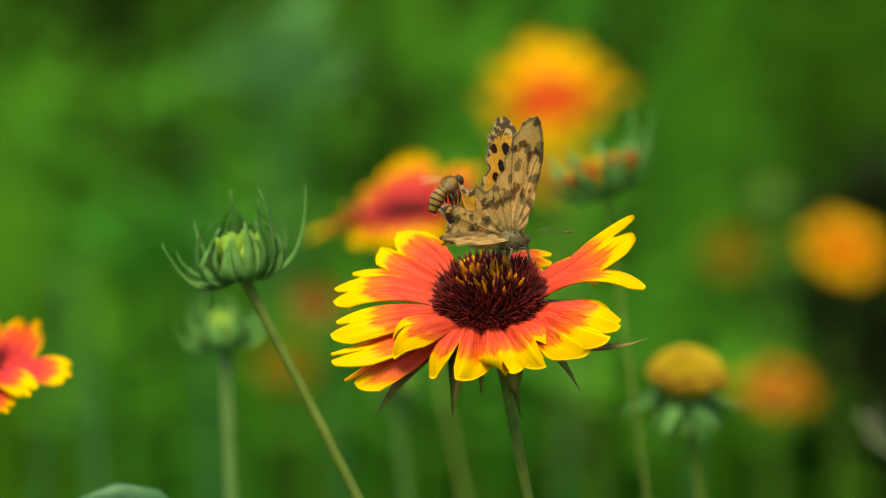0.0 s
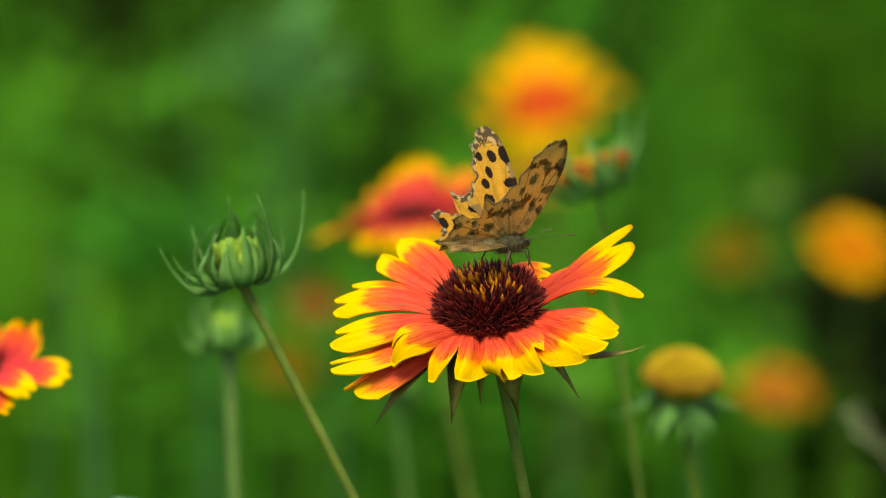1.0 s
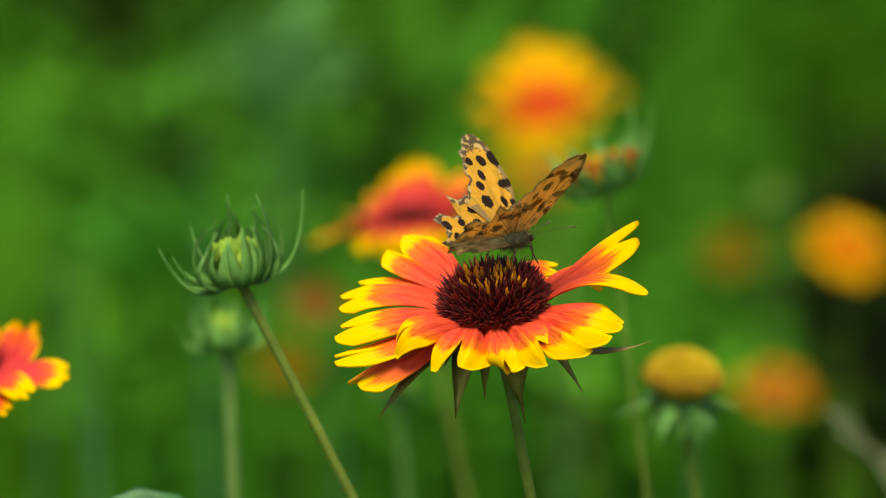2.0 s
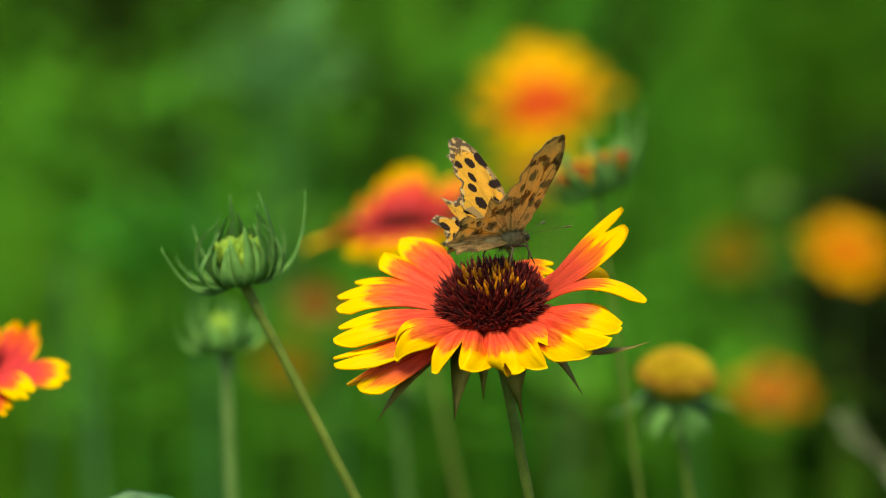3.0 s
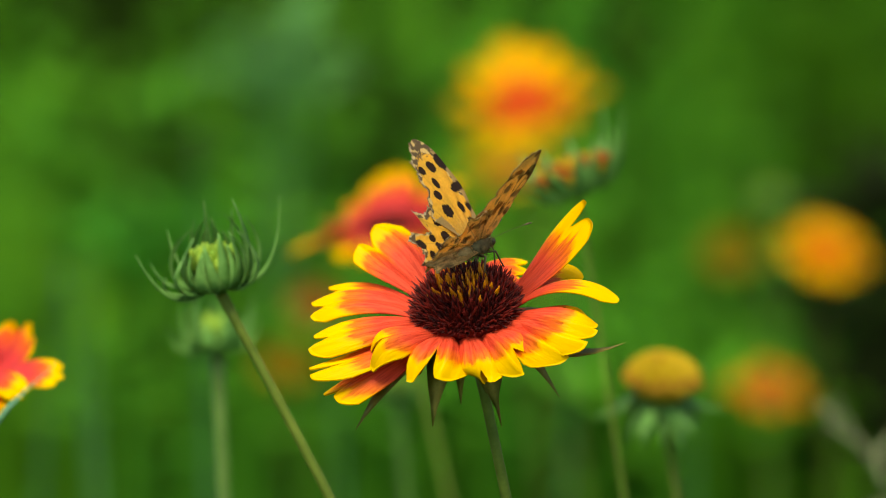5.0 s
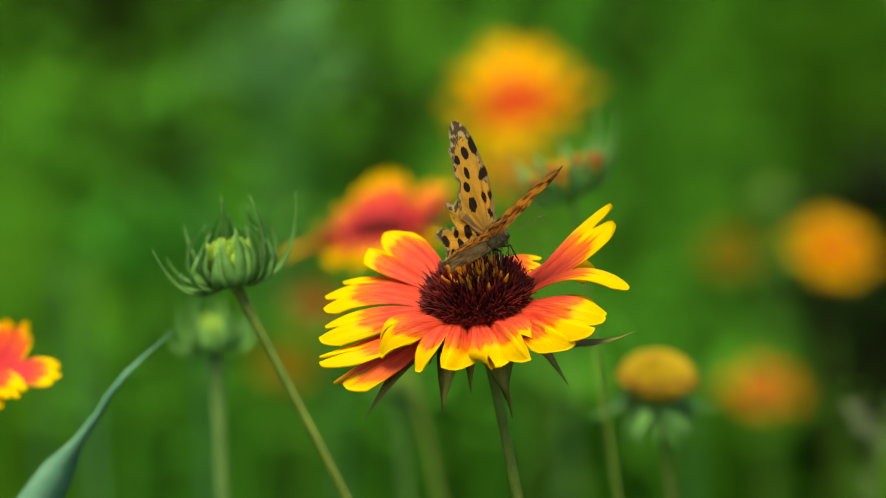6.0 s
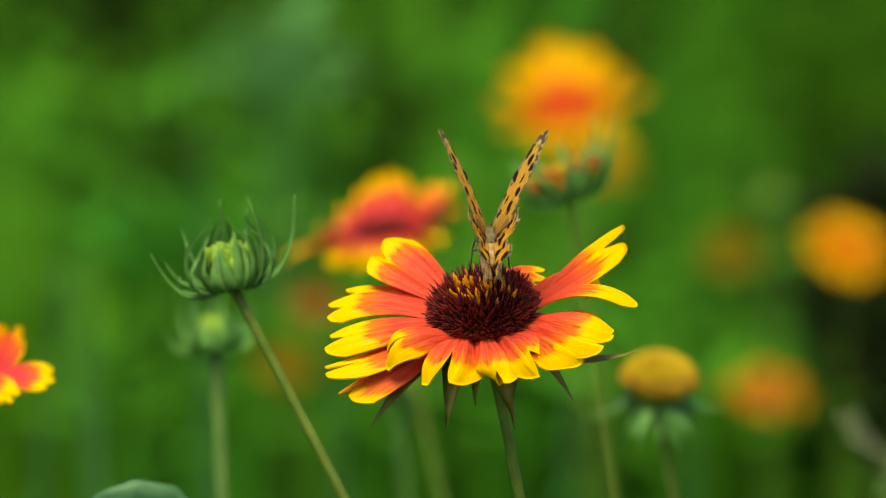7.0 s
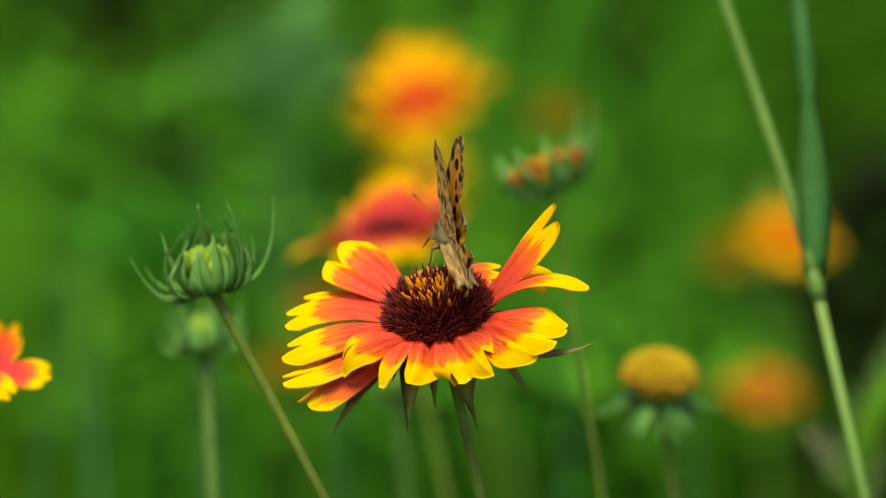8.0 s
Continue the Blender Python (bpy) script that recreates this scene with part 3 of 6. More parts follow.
RIGHT_RAYS = [
    along(354, (18.6, -2.2, 5.0), (28.9, -3.7, 1.2), 4.2, roll=6, cup=-0.08, lobe=0.12, lobes=1),
    (9, 29.4, 9.8, -0.6, 9.6, dict(roll=8, cup=0.08, lobe=0.11, shift=-0.06, teeth=[(-0.30, 0.66, 0.92), (0.78, 0.22, 1.0)], pleats=0.5)),
    along(20, (15.6, 6.2, 1.4), (21.4, 4.8, -0.4), 8.5, lobe=0.25, lobes=2, shift=-0.06, droop=0.3),
    along(46, (6.9, 12.1, 0.8), (12.1, 12.4, -0.4), 11.0, cup=-0.06, lobe=0.16, shift=-0.18, droop=0.1),
]
OTHER_RAYS = [
    along(84, (1.2, 14.0, 0.4), (1.7, 20.0, -1.6), 14.0, cup=-0.06, lobe=0.25, shift=-0.08),
    along(132, (-12.6, 15.6, 2.8), (-17.8, 20.6, 4.6), 14.5, cup=0.04, lobe=0.2, teeth=[(-0.45, 0.52, 1.0), (0.55, 0.45, 0.93)], pleats=0.9, shift=-0.02),
    along(268, (0.9, -15.3, -1.4), (0.5, -17.3, -6.4), 10.5, cup=-0.24, lobe=0.22, teeth=[(-0.5, 0.5, 1.0), (0.5, 0.5, 0.84)], shift=0.06, pleats=1.2, droop=0.1, waist=0.36),
    along(222, (-13.0, -8.6, 2.4), (-20.5, -9.5, 0.8), 9.0, cup=-0.3, lobe=0.40, teeth=[(-0.5, 0.48, 0.95), (0.45, 0.52, 1.0)], shift=0.02, pleats=1.4, droop=1.7, waist=0.3),
]
PETALS = LEFT_RAYS + FRONT_RAYS + RIGHT_RAYS + OTHER_RAYS
BRACTS = [(207, 26, -15.5, 3.2, -1, M_BRACT), (232, 14.5, -17.0, 4.6, 4, M_BRACT), (250, 9.5, -14.5, 2.6, 3, M_BRACT), (290, 9.5, -17, 7.0, 5, M_BRACT), (297, 8.0, -21.5, 2.4, 4, M_DRY),
          (320, 19.5, -13.5, 2.4, 3, M_BRACT), (343, 29.5, -6.0, 2.6, -10, M_BRACT), (193, 19, -10, 2.2, 0, M_BRACT), (218, 13, -8, 2.2, 2, M_BRACT), (20, 18, -6, 2.2, 0, M_BRACT),
          (60, 18, -6, 2.2, 0, M_BRACT), (100, 16, -8, 2.2, 0, M_BRACT), (140, 18, -8, 2.2, 0, M_BRACT), (172, 18, -10, 2.2, 0, M_BRACT)]
main_disc = flower_head(main_flower, HEAD_REF, PETALS, 9.35, 4.8, 1300, 2.7, BRACTS, seed=3, mats=[M_MAROON, M_DARK, M_GOLD])
main_petals = petals_of(main_disc)
STEM_AT = Vector((0.0008, -0.0042, -0.0085))
main_stem = part("stem", stem_mesh(0.49, 0.00095, 0.0018, -0.003, 260, random.Random(2)), main_flower, "downy green stem")


def main_rows(rows):
    """Keys of the head, and of the stem that follows it."""
    heads = [(t, pose(*r)) for t, *r in rows]
    walk(main_disc, [(t, Matrix.Translation(-MAIN_FOOT) @ m) for t, m in heads])
    walk(main_stem, [(t, aim(m @ STEM_AT - MAIN_FOOT, (0, 0, 0))) for t, m in heads])


# ---------------- butterfly ----------------
def spline(points, n):
    """A closed smooth outline through points."""
    pts = [Vector((*p, 0)) for p in points]
    out = []
    m = len(pts)
    for k in range(m):
        a, b, c, d = (pts[(k + q) % m] for q in (-1, 0, 1, 2))
        for i in range(n):
            t = i / n
            out.append(0.5 * ((2 * b) + (c - a) * t + (2 * a - 5 * b + 4 * c - d) * t * t + (3 * b - a - 3 * c + d) * t ** 3))
    return out


FORE = [(2.7, 0.2), (5.2, 4.4), (6.9, 9.4), (7.6, 13.8), (7.5, 17.6), (6.8, 20.0), (5.7, 21.7), (4.2, 21.9), (2.0, 20.8), (1.4, 19.6), (-0.2, 18.4), (-0.6, 16.4), (-1.9, 14.6), (-1.8, 12.6), (-3.6, 11.2), (-4.6, 9.4), (-5.8, 8.1), (-4.4, 5.4), (-3.0, 2.6), (-1.2, 0.4)]
HIND = [(1.5, 0.4), (0.2, 2.8), (-1.6, 5.0), (-3.0, 7.6), (-4.6, 9.2), (-6.6, 8.4), (-8.9, 9.6), (-7.9, 7.2), (-8.2, 5.4), (-10.2, 5.2), (-12.4, 6.2), (-14.2, 5.6), (-13.2, 3.6), (-13.8, 1.6), (-15.4, 0.6), (-13.4, -0.8), (-13.6, -2.2), (-11.2, -2.0), (-8.5, -2.4), (-5.0, -2.1), (-1.3, -1.2)]
FORE_SPOTS = [(5.9, 10.2, 2.0, 0.95), (-0.9, 7.5, 1.2, 1.45), (3.1, 6.7, 0.8, 1.15), (5.0, 6.0, 0.75, 0.85), (3.0, 3.4, 0.65, 1.0), (1.5, 12.9, 0.85, 1.15), (-0.3, 10.9, 0.8, 1.0), (3.7, 15.9, 1.0, 1.2),
              (6.8, 15.7, 1.4, 1.7), (0.6, 16.2, 0.7, 0.9)]
HIND_SPOTS = [(-5.1, 6.1, 1.1, 0.8), (-5.6, 3.2, 1.15, 1.15), (-8.8, 1.8, 0.9, 1.3), (-3.1, 1.7, 0.5, 0.8), (-12.4, 3.9, 0.9, 1.0), (-11.6, 1.0, 0.8, 1.2), (-9.0, 4.0, 0.7, 0.7)]


def wing_mat():
    n = Net("wing_scales", 0.65, 0.2)
    attr = n.t.nodes.new("ShaderNodeVertexColor")
    attr.layer_name = "pattern"
    grain = n.ramp(n.noise(2600, 3), [(0.3, (0.86, 0.85, 0.84)), (0.65, (1, 1, 1))])
    n.bump(n.noise(1500, 3), 0.25, 0.0001)
    return n.colour(n.mix(1.0, attr.outputs[0], grain, "MULTIPLY"), 0.48)


M_WING = wing_mat()


def wing_mesh(outline, spots, side, fore):
    """One wing in its plane (x ahead, y out): scalloped outline, camber, upper and under side patterned."""
    grow = 1.01 if fore else 1.10
    outline = [(grow * x, grow * y) for x, y in outline]
    spots = [tuple(grow * v for v in q) for q in spots]
    rim = spline(outline, 14)
    mid = sum(rim, Vector()) / len(rim)
    rings = 46
    n = len(rim)
    flat = [mid.copy()]
    for k in range(1, rings + 1):
        for j, p in enumerate(rim):
            q = mid.lerp(p, k / rings)
            if k == rings and (p.x < -7 or (p.y > 7 and p.x < 4.5)):
                q += (p - mid).normalized() * (0.34 * math.sin(j * 1.22) * (0.6 + 0.4 * math.sin(j * 0.24)) + 0.3 * math.sin(j * 0.53) * math.sin(j * 0.17))
            flat.append(q)
    verts, cols = [], []
    for up in (1, 0):
        for idx, q in enumerate(flat):
            k = 0 if idx == 0 else (idx - 1) // n + 1
            edge = k / rings
            reach = q.length
            ang = math.atan2(q.x, max(0.01, q.y))
            camber = 0.5 * math.sin(min(1, reach / 24) * math.pi) + 0.12 * math.sin(ang * 22)
            fold = 0.0 if fore else max(0.0, 0.9 - q.y)
            verts.append(Vector((q.x, side * (q.y + fold * 0.68), camber - fold * 0.65 + (0.05 if up else -0.05))) * MM)
            grain = noise.noise((q.x * 0.9, q.y * 0.9, 2 if fore else 7))
            fine = noise.noise((q.x * 2.8, q.y * 2.8, 5))
            outer = edge > 0.77 + 0.07 * grain and (reach > 10)
            vein = abs(math.sin(ang * 7.5)) < 0.03 + 0.45 / (1 + reach)
            spot = 9.0
            for sx, sy, rx, ry in spots:
                spot = min(spot, ((q.x - sx) / rx) ** 2 + ((q.y - sy) / ry) ** 2)
            if up:
                c = Vector((0.76, 0.415, 0.055)) * (1 + 0.12 * grain + 0.06 * fine)
                if fore:
                    c = c.lerp(Vector((0.80, 0.36, 0.04)), 0.5 * max(0, 1 - abs(q.x - 4.0) / 3) * max(0, 1 - abs(q.y - 6) / 6))
                if reach < 7:
                    c = c.lerp(Vector((0.40, 0.28, 0.12)), 0.85 * (1 - reach / 7))
                lead = edge > 0.86 and q.x > 3.0 if fore else False
                if lead:
                    c = c.lerp(Vector((0.26, 0.20, 0.13)), 0.75)
                if fore and q.y < 7.5 and q.x < -1.6 + 0.3 * fine - 0.25 * q.y:
                    c = c.lerp(Vector((0.30, 0.23, 0.13)), 0.8)
                if (outer and not lead) or (fore and q.y > 18.6 + fine * 1.6):
                    c = Vector((0.13, 0.085, 0.05)) if noise.noise((q.x * 0.8, q.y * 0.8, 3)) + 0.3 * fine < 0.10 else Vector((0.66, 0.47, 0.20))
                if edge > 0.94 and reach > 9 and not lead and fine > -0.05:
                    c = Vector((0.42, 0.34, 0.24)) * (1 + 0.6 * fine)
                if spot < 1.08 + 0.30 * fine:
                    c = Vector((0.030, 0.014, 0.009))
                if not fore and q.y < 1.2 and q.x > -10:
                    c = Vector((0.60, 0.40, 0.17)) * (1 + 0.5 * fine)
                if vein:
                    c = c * 0.80
            else:
                patch = 0.8 * noise.noise((q.x * 0.60, q.y * 0.50, 4 if fore else 11)) + 0.25 * math.sin(reach * 0.9) + 0.7 * grain + 0.4 * fine
                dark = min(1, max(0, (patch - 0.20) * 5))
                c = (Vector((1.0, 0.63, 0.22)) * (1 + 0.25 * fine)).lerp(Vector((0.19, 0.07, 0.02)) * (1 + 0.5 * fine), dark * 0.92)
                if spot < 0.75 + 0.3 * fine:
                    c = c.lerp(Vector((0.07, 0.035, 0.02)), 0.6)
                c = c.lerp(Vector((0.82, 0.55, 0.24)) * (1 + 0.4 * fine), max(0, min(0.7, 0.9 - reach / 9)))
                if not fore and q.y < 1.8:
                    c = Vector((0.58, 0.345, 0.135)) * (1 + 0.75 * noise.noise((q.x * 0.5, q.y * 2.2, 9)) + 0.3 * fine)
                if outer and edge > 0.91:
                    c = c.lerp(Vector((0.14, 0.09, 0.05)), 0.6)
                if vein:
                    c = c * 0.42
            cols.append((*c, 1.0))
    o = len(flat)
    faces = []
    for j in range(n):
        q = (j + 1) % n
        faces.append((0, 1 + j, 1 + q))
        faces.append((o, o + 1 + q, o + 1 + j))
    for k in range(rings - 1):
        for j in range(n):
            q = (j + 1) % n
            a, b = 1 + k * n, 1 + (k + 1) * n
            faces.append((a + j, b + j, b + q, a + q))
            faces.append((o + a + j, o + a + q, o + b + q, o + b + j))
    b = 1 + (rings - 1) * n
    for j in range(n):
        q = (j + 1) % n
        faces.append((b + j, o + b + j, o + b + q, b + q))
    if side > 0:
        faces = [f[::-1] for f in faces]
    me = mesh_of("wing", verts, faces, M_WING)
    layer = me.color_attributes.new("pattern", "FLOAT_COLOR", "POINT")
    layer.data.foreach_set("color", [x for c in cols for x in c])
    return me


M_BUFF = green_mat("buff_fur", (0.28, 0.175, 0.070), (0.52, 0.34, 0.15), 900, 0.8, 0.0, 0.0002)
M_HEAD_FUR = green_mat("dark_olive_fur", (0.085, 0.068, 0.036), (0.25, 0.19, 0.095), 900, 0.8, 0.0, 0.0002)
M_LIMB = green_mat("dark_limb", (0.05, 0.035, 0.02), (0.14, 0.10, 0.06), 900, 0.5, 0.0)
M_EYE = green_mat("dark_eye", (0.02, 0.015, 0.012), (0.05, 0.04, 0.03), 900, 0.25, 0.0)


def blob(center, radii, n=12):
    v, f = [], []
    for i in range(n + 1):
        a = math.pi * i / n
        for j in range(n):
            b = 2 * math.pi * j / n
            v.append(Vector((center[0] + radii[0] * math.cos(a), center[1] + radii[1] * math.sin(a) * math.cos(b), center[2] + radii[2] * math.sin(a) * math.sin(b))))
    for i in range(n):
        for j in range(n):
            q = (j + 1) % n
            f.append((i * n + j, (i + 1) * n + j, (i + 1) * n + q, i * n + q))
    return v, f


def furry(center, radii, hairs, length, rng, soup, index=0):
    v, f = blob(center, radii)
    soup.add([p * MM for p in v], f, index)
    for _ in range(hairs):
        d = Vector((rng.gauss(0, 1), rng.gauss(0, 1), rng.gauss(0, 1))).normalized()
        p = Vector(center) + Vector((d.x * radii[0], d.y * radii[1], d.z * radii[2]))
        e = p + (d + Vector((-0.7, 0, 0))).normalized() * length * rng.uniform(0.6, 1.3)
        v, f = tube([p * MM, e * MM], [0.00005, 0.00001], 3, False)
        soup.add(v, f, index)


def butterfly():
    rng = random.Random(8)
    root = tagged(new("butterfly"), "orange spotted comma butterfly with ragged brown-edged wings feeding", "butterfly")
    root.empty_display_size = 0.005
    s = Soup()
    furry((0.6, 0, 0.45), (3.5, 2.1, 2.0), 560, 1.1, rng, s)
    thorax = part("thorax", s.mesh("thorax", [M_HEAD_FUR]), root, "dark olive furry thorax")
    s = Soup()
    line = bezier((-2, 0, 0.2), (-5, 0, 0.3), (-8.6, 0, -0.2), 10)
    v, f = tube([p * MM for p in line], [x * MM for x in (1.1, 1.25, 1.35, 1.4, 1.4, 1.3, 1.2, 1.05, 0.85, 0.6, 0.2)], 14)
    s.add(v, f)
    for _ in range(260):
        k = rng.random()
        p = line[int(k * 9.9)]
        a = rng.random() * 2 * math.pi
        d = Vector((-0.8, math.cos(a), math.sin(a)))
        v, f = tube([(p + Vector((0, d.y, d.z)) * 1.15) * MM, (p + Vector((0, d.y, d.z)) * 1.15 + d * 0.6) * MM], [0.00005, 0.00001], 3, False)
        s.add(v, f)
    part("abdomen", s.mesh("abdomen", [M_BUFF]), root, "buff furry abdomen")
    s = Soup()
    furry((4.6, 0, 0.1), (1.15, 1.15, 1.05), 90, 0.6, rng, s)
    head = part("head", s.mesh("head", [M_HEAD_FUR]), root, "dark olive furry head")
    for y in (1, -1):
        v, f = blob((4.8, 0.85 * y, 0.25), (0.62, 0.5, 0.66), 10)
        part("eye", mesh_of("eye", [p * MM for p in v], f, M_EYE), head)
        line = bezier((5.3, 0.4 * y, 0.7), (9.5, 1.6 * y, 1.6), (14.0, 3.4 * y, 2.0), 12)
        v, f = tube([p * MM for p in line], [0.00005] * 10 + [0.00009, 0.00020, 0.00012], 6)
        part("antenna", mesh_of("antenna", v, f, M_LIMB), head, "thin antenna with pale clubbed tip")
    line = bezier((5.4, 0, -0.5), (6.6, 0, -2.0), (6.2, 0, -4.2), 8)
    v, f = tube([p * MM for p in line], [0.00014] * 9, 6)
    part("proboscis", mesh_of("proboscis", v, f, M_LIMB), head)
    for y in (1, -1):
        for x0, x1, out in ((1.8, 4.2, 2.6), (-0.2, -2.2, 3.2)):
            pts = [Vector((x0, 0.9 * y, -1.0)), Vector(((x0 + x1) / 2, out * y, -0.9)), Vector((x1, out * 1.1 * y, -3.2)), Vector((x1 + 0.8, out * 1.15 * y, -4.4))]
            v, f = tube([p * MM for p in pts], [0.0003, 0.00022, 0.00016, 0.0001], 6)
            part("leg", mesh_of("leg", v, f, M_LIMB), root)
    wings = {}
    for y, name in ((1, "L"), (-1, "R")):
        wings["F" + name] = part("forewing", wing_mesh(FORE, FORE_SPOTS, y, True), root)
        wings["H" + name] = part("hindwing", wing_mesh(HIND, HIND_SPOTS, y, False), root)
    return root, wings


fly, WINGS = butterfly()


def fly_rows(rows):
    """Rows: t, x, y, z of the thorax, heading (0 to the east, 90 to the north), pitch, roll, the lift of each wing pair above flat, and the forewings' sweep."""
    walk(fly, [(t, pose(x, y, z, roll, -pitch, yaw)) for t, x, y, z, yaw, pitch, roll, l, r, sweep in rows])
    for key, sign, lag in (("FL", 1, 0), ("HL", 1, 3), ("FR", -1, 0), ("HR", -1, 3)):
        walk(WINGS[key], [(row[0], pose(0.0008, 0.0005 * sign, (0.0009 if lag == 0 else 0.0006), sign * (row[7 if sign > 0 else 8] - lag), 0, 0) @ pose(0, 0, 0, 0, 0, -sign * row[9] * (1 if lag == 0 else 0.3))) for row in rows])


# ---------------- bee ----------------
def bee():
    rng = random.Random(4)
    root = tagged(new("bee"), "small brown honey bee with striped abdomen in flight", "bee")
    root.empty_display_size = 0.004
    black = green_mat("bee_black", (0.02, 0.014, 0.008), (0.05, 0.032, 0.015), 900, 0.5, 0)
    amber = green_mat("bee_amber", (0.17, 0.085, 0.018), (0.34, 0.18, 0.04), 900, 0.6, 0)
    n = Net("bee_wing", 0.25, 0.4)
    n.link(n.ramp(n.noise(600), [(0.3, (0.45, 0.38, 0.26)), (0.7, (0.62, 0.55, 0.40))]), n.bsdf.inputs["Base Color"])
    n.bsdf.inputs["Alpha"].default_value = 0.05
    clear = n.mat
    s = Soup()
    furry((0, 0, 0), (1.7, 1.5, 1.5), 300, 0.7, rng, s)
    part("thorax", s.mesh("thorax", [amber]), root)
    s = Soup()
    furry((2.1, 0, -0.3), (0.75, 1.0, 1.0), 60, 0.4, rng, s)
    part("head", s.mesh("head", [black]), root)
    s = Soup()
    line = [Vector((-1.4 - 0.34 * k, 0, -0.05 * k - 0.01 * k * k)) for k in range(16)]
    radii = [1.0 + 0.95 * math.sin(math.pi * (0.12 + 0.8 * k / 15)) - 0.35 for k in range(16)]
    v, f = tube([p * 0.00084 for p in line], [max(0.2, r) * 0.00084 for r in radii], 14)
    me = mesh_of("abdomen", v, f, [amber, black], [1 if (k // 14) % 3 == 2 else 0 for k in range(len(f))])
    part("abdomen", me, root, "amber abdomen with black stripes")
    for y in (1, -1):
        for ln, back, z in ((7.5, -2.0, 1.5), (5.2, -3.2, 1.3)):
            rim = spline([(0, 0), (0.9, ln * 0.5), (0.2, ln), (-1.4, ln * 0.95), (-1.6, ln * 0.4)], 5)
            v = [Vector((p.x + back * p.y / ln, y * (p.y + 0.8), z + 0.12 * p.y)) * 0.00084 for p in rim]
            v += [p - Vector((0, 0, 0.00004)) for p in v]
            m = len(rim)
            f = [tuple(range(m)), tuple(range(2 * m - 1, m - 1, -1))] + [(k, m + k, m + (k + 1) % m, (k + 1) % m) for k in range(m)]
            part("wing", mesh_of("wing", v, f, clear), root, "clear membranous wing")
        for x in (1.0, 0.0, -1.0):
            v, f = tube([Vector((x, y, -1.2)) * 0.00084, Vector((x - 0.5, 1.8 * y, -2.4)) * 0.00084, Vector((x - 1.4, 1.4 * y, -4.2)) * 0.00084], [0.0003, 0.00028, 0.00012], 6)
            part("leg", mesh_of("leg", v, f, black), root)
    return root


bee_thing = bee()


# ---------------- the plants round it ----------------
def with_stem(root, top, foot, radius, bow=0.0, hairs=0, mat=None, seed=1, arc=0.0):
    length = (Vector(top) - Vector(foot)).length
    return part("stem", stem_mesh(length + 0.03, radius, radius * 1.4, bow, hairs, random.Random(seed), mat or M_STEM_FAR, arc), root, "", aim(Vector(top) - Vector(foot), (0, 0, 0)))


def head_at(root, p, rx, ry, rz=0):
    return Matrix.Translation(Vector(p) - root.location) @ pose(0, 0, 0, rx, ry, rz)


def bud(head, foot, tilt, scale, label, seed, sepals, radius=0.0011, leaf=None, core_size=(4.4, 2.4), arc=0.0, core_mat=None):
    """A closed bud: a yellow-green core in a cup of narrow curling sepals.
    sepals: azimuth, how far its belly swings out and how low, reach and height of the tip, width, and the inward hook of the tip (millimetres)."""
    rng = random.Random(seed)
    root = plant_root("flower_bud", foot, label, "flower bud", "flower buds")
    hm = head_at(root, head, *tilt)
    wide, high = core_size
    v, f = dome(wide * MM * scale, high * MM * scale, 8, 24, 0.95)
    core = part("bud_core", mesh_of("bud_core", v, f, core_mat or M_BUD_CORE), root, "yellow-green core of tight young florets", hm)
    for k in range(26):
        fr = math.sqrt((k + 0.5) / 26)
        a, g = k * 2.39996, fr * 1.5
        p = Vector((math.cos(a) * math.sin(g) * wide, math.sin(a) * math.sin(g) * wide, math.cos(g) * high)) * scale
        d = (p.normalized() * 0.05 + Vector((rng.gauss(0, 0.08), rng.gauss(0, 0.08), 1.0))).normalized()
        ln = rng.uniform(1.6, 3.2) * scale
        v, f = tube([(p - d * 2) * MM, (p + d * ln * 0.45) * MM, (p + d * ln * 0.8) * MM, (p + d * ln) * MM], [0.0008 * scale, 0.0008 * scale, 0.00045 * scale, 0.0001], 6)
        part("young_floret", mesh_of("young_floret", v, f, core_mat or M_BUD_CORE), core)
    for a, belly, low, out, up, w, hook in sepals:
        line = bezier((1.4, 0, -4.2), (belly, rng.uniform(-0.5, 0.5), low), (out, rng.uniform(-1.2, 1.2), up), 16)
        line = [p + Vector((-hook * max(0, q / 16 - 0.55) ** 2 * 5, 0, -abs(hook) * max(0, q / 16 - 0.75) ** 2 * 4)) for q, p in enumerate(line)]
        widths = [w * 0.8 * min(1, 0.65 + q / 10) * (1 - (q / 16) ** 1.6) ** 0.8 + 0.09 for q in range(17)]
        v, f = blade([p * MM * scale for p in line], [x * MM * scale for x in widths], (0, 1, 0), 0.00025 * scale, 0.35)
        part("sepal", mesh_of("sepal", v, f, leaf or M_BUD), core, "", pose(0, 0, 0, 0, 0, a))
    with_stem(root, Vector(hm @ Vector((0, 0, -0.0045 * scale))) + root.location, foot, radius, 0.004, 160 if seed == 1 else 0, M_STEM if seed == 1 else M_STEM_FAR, seed, arc)
    return root


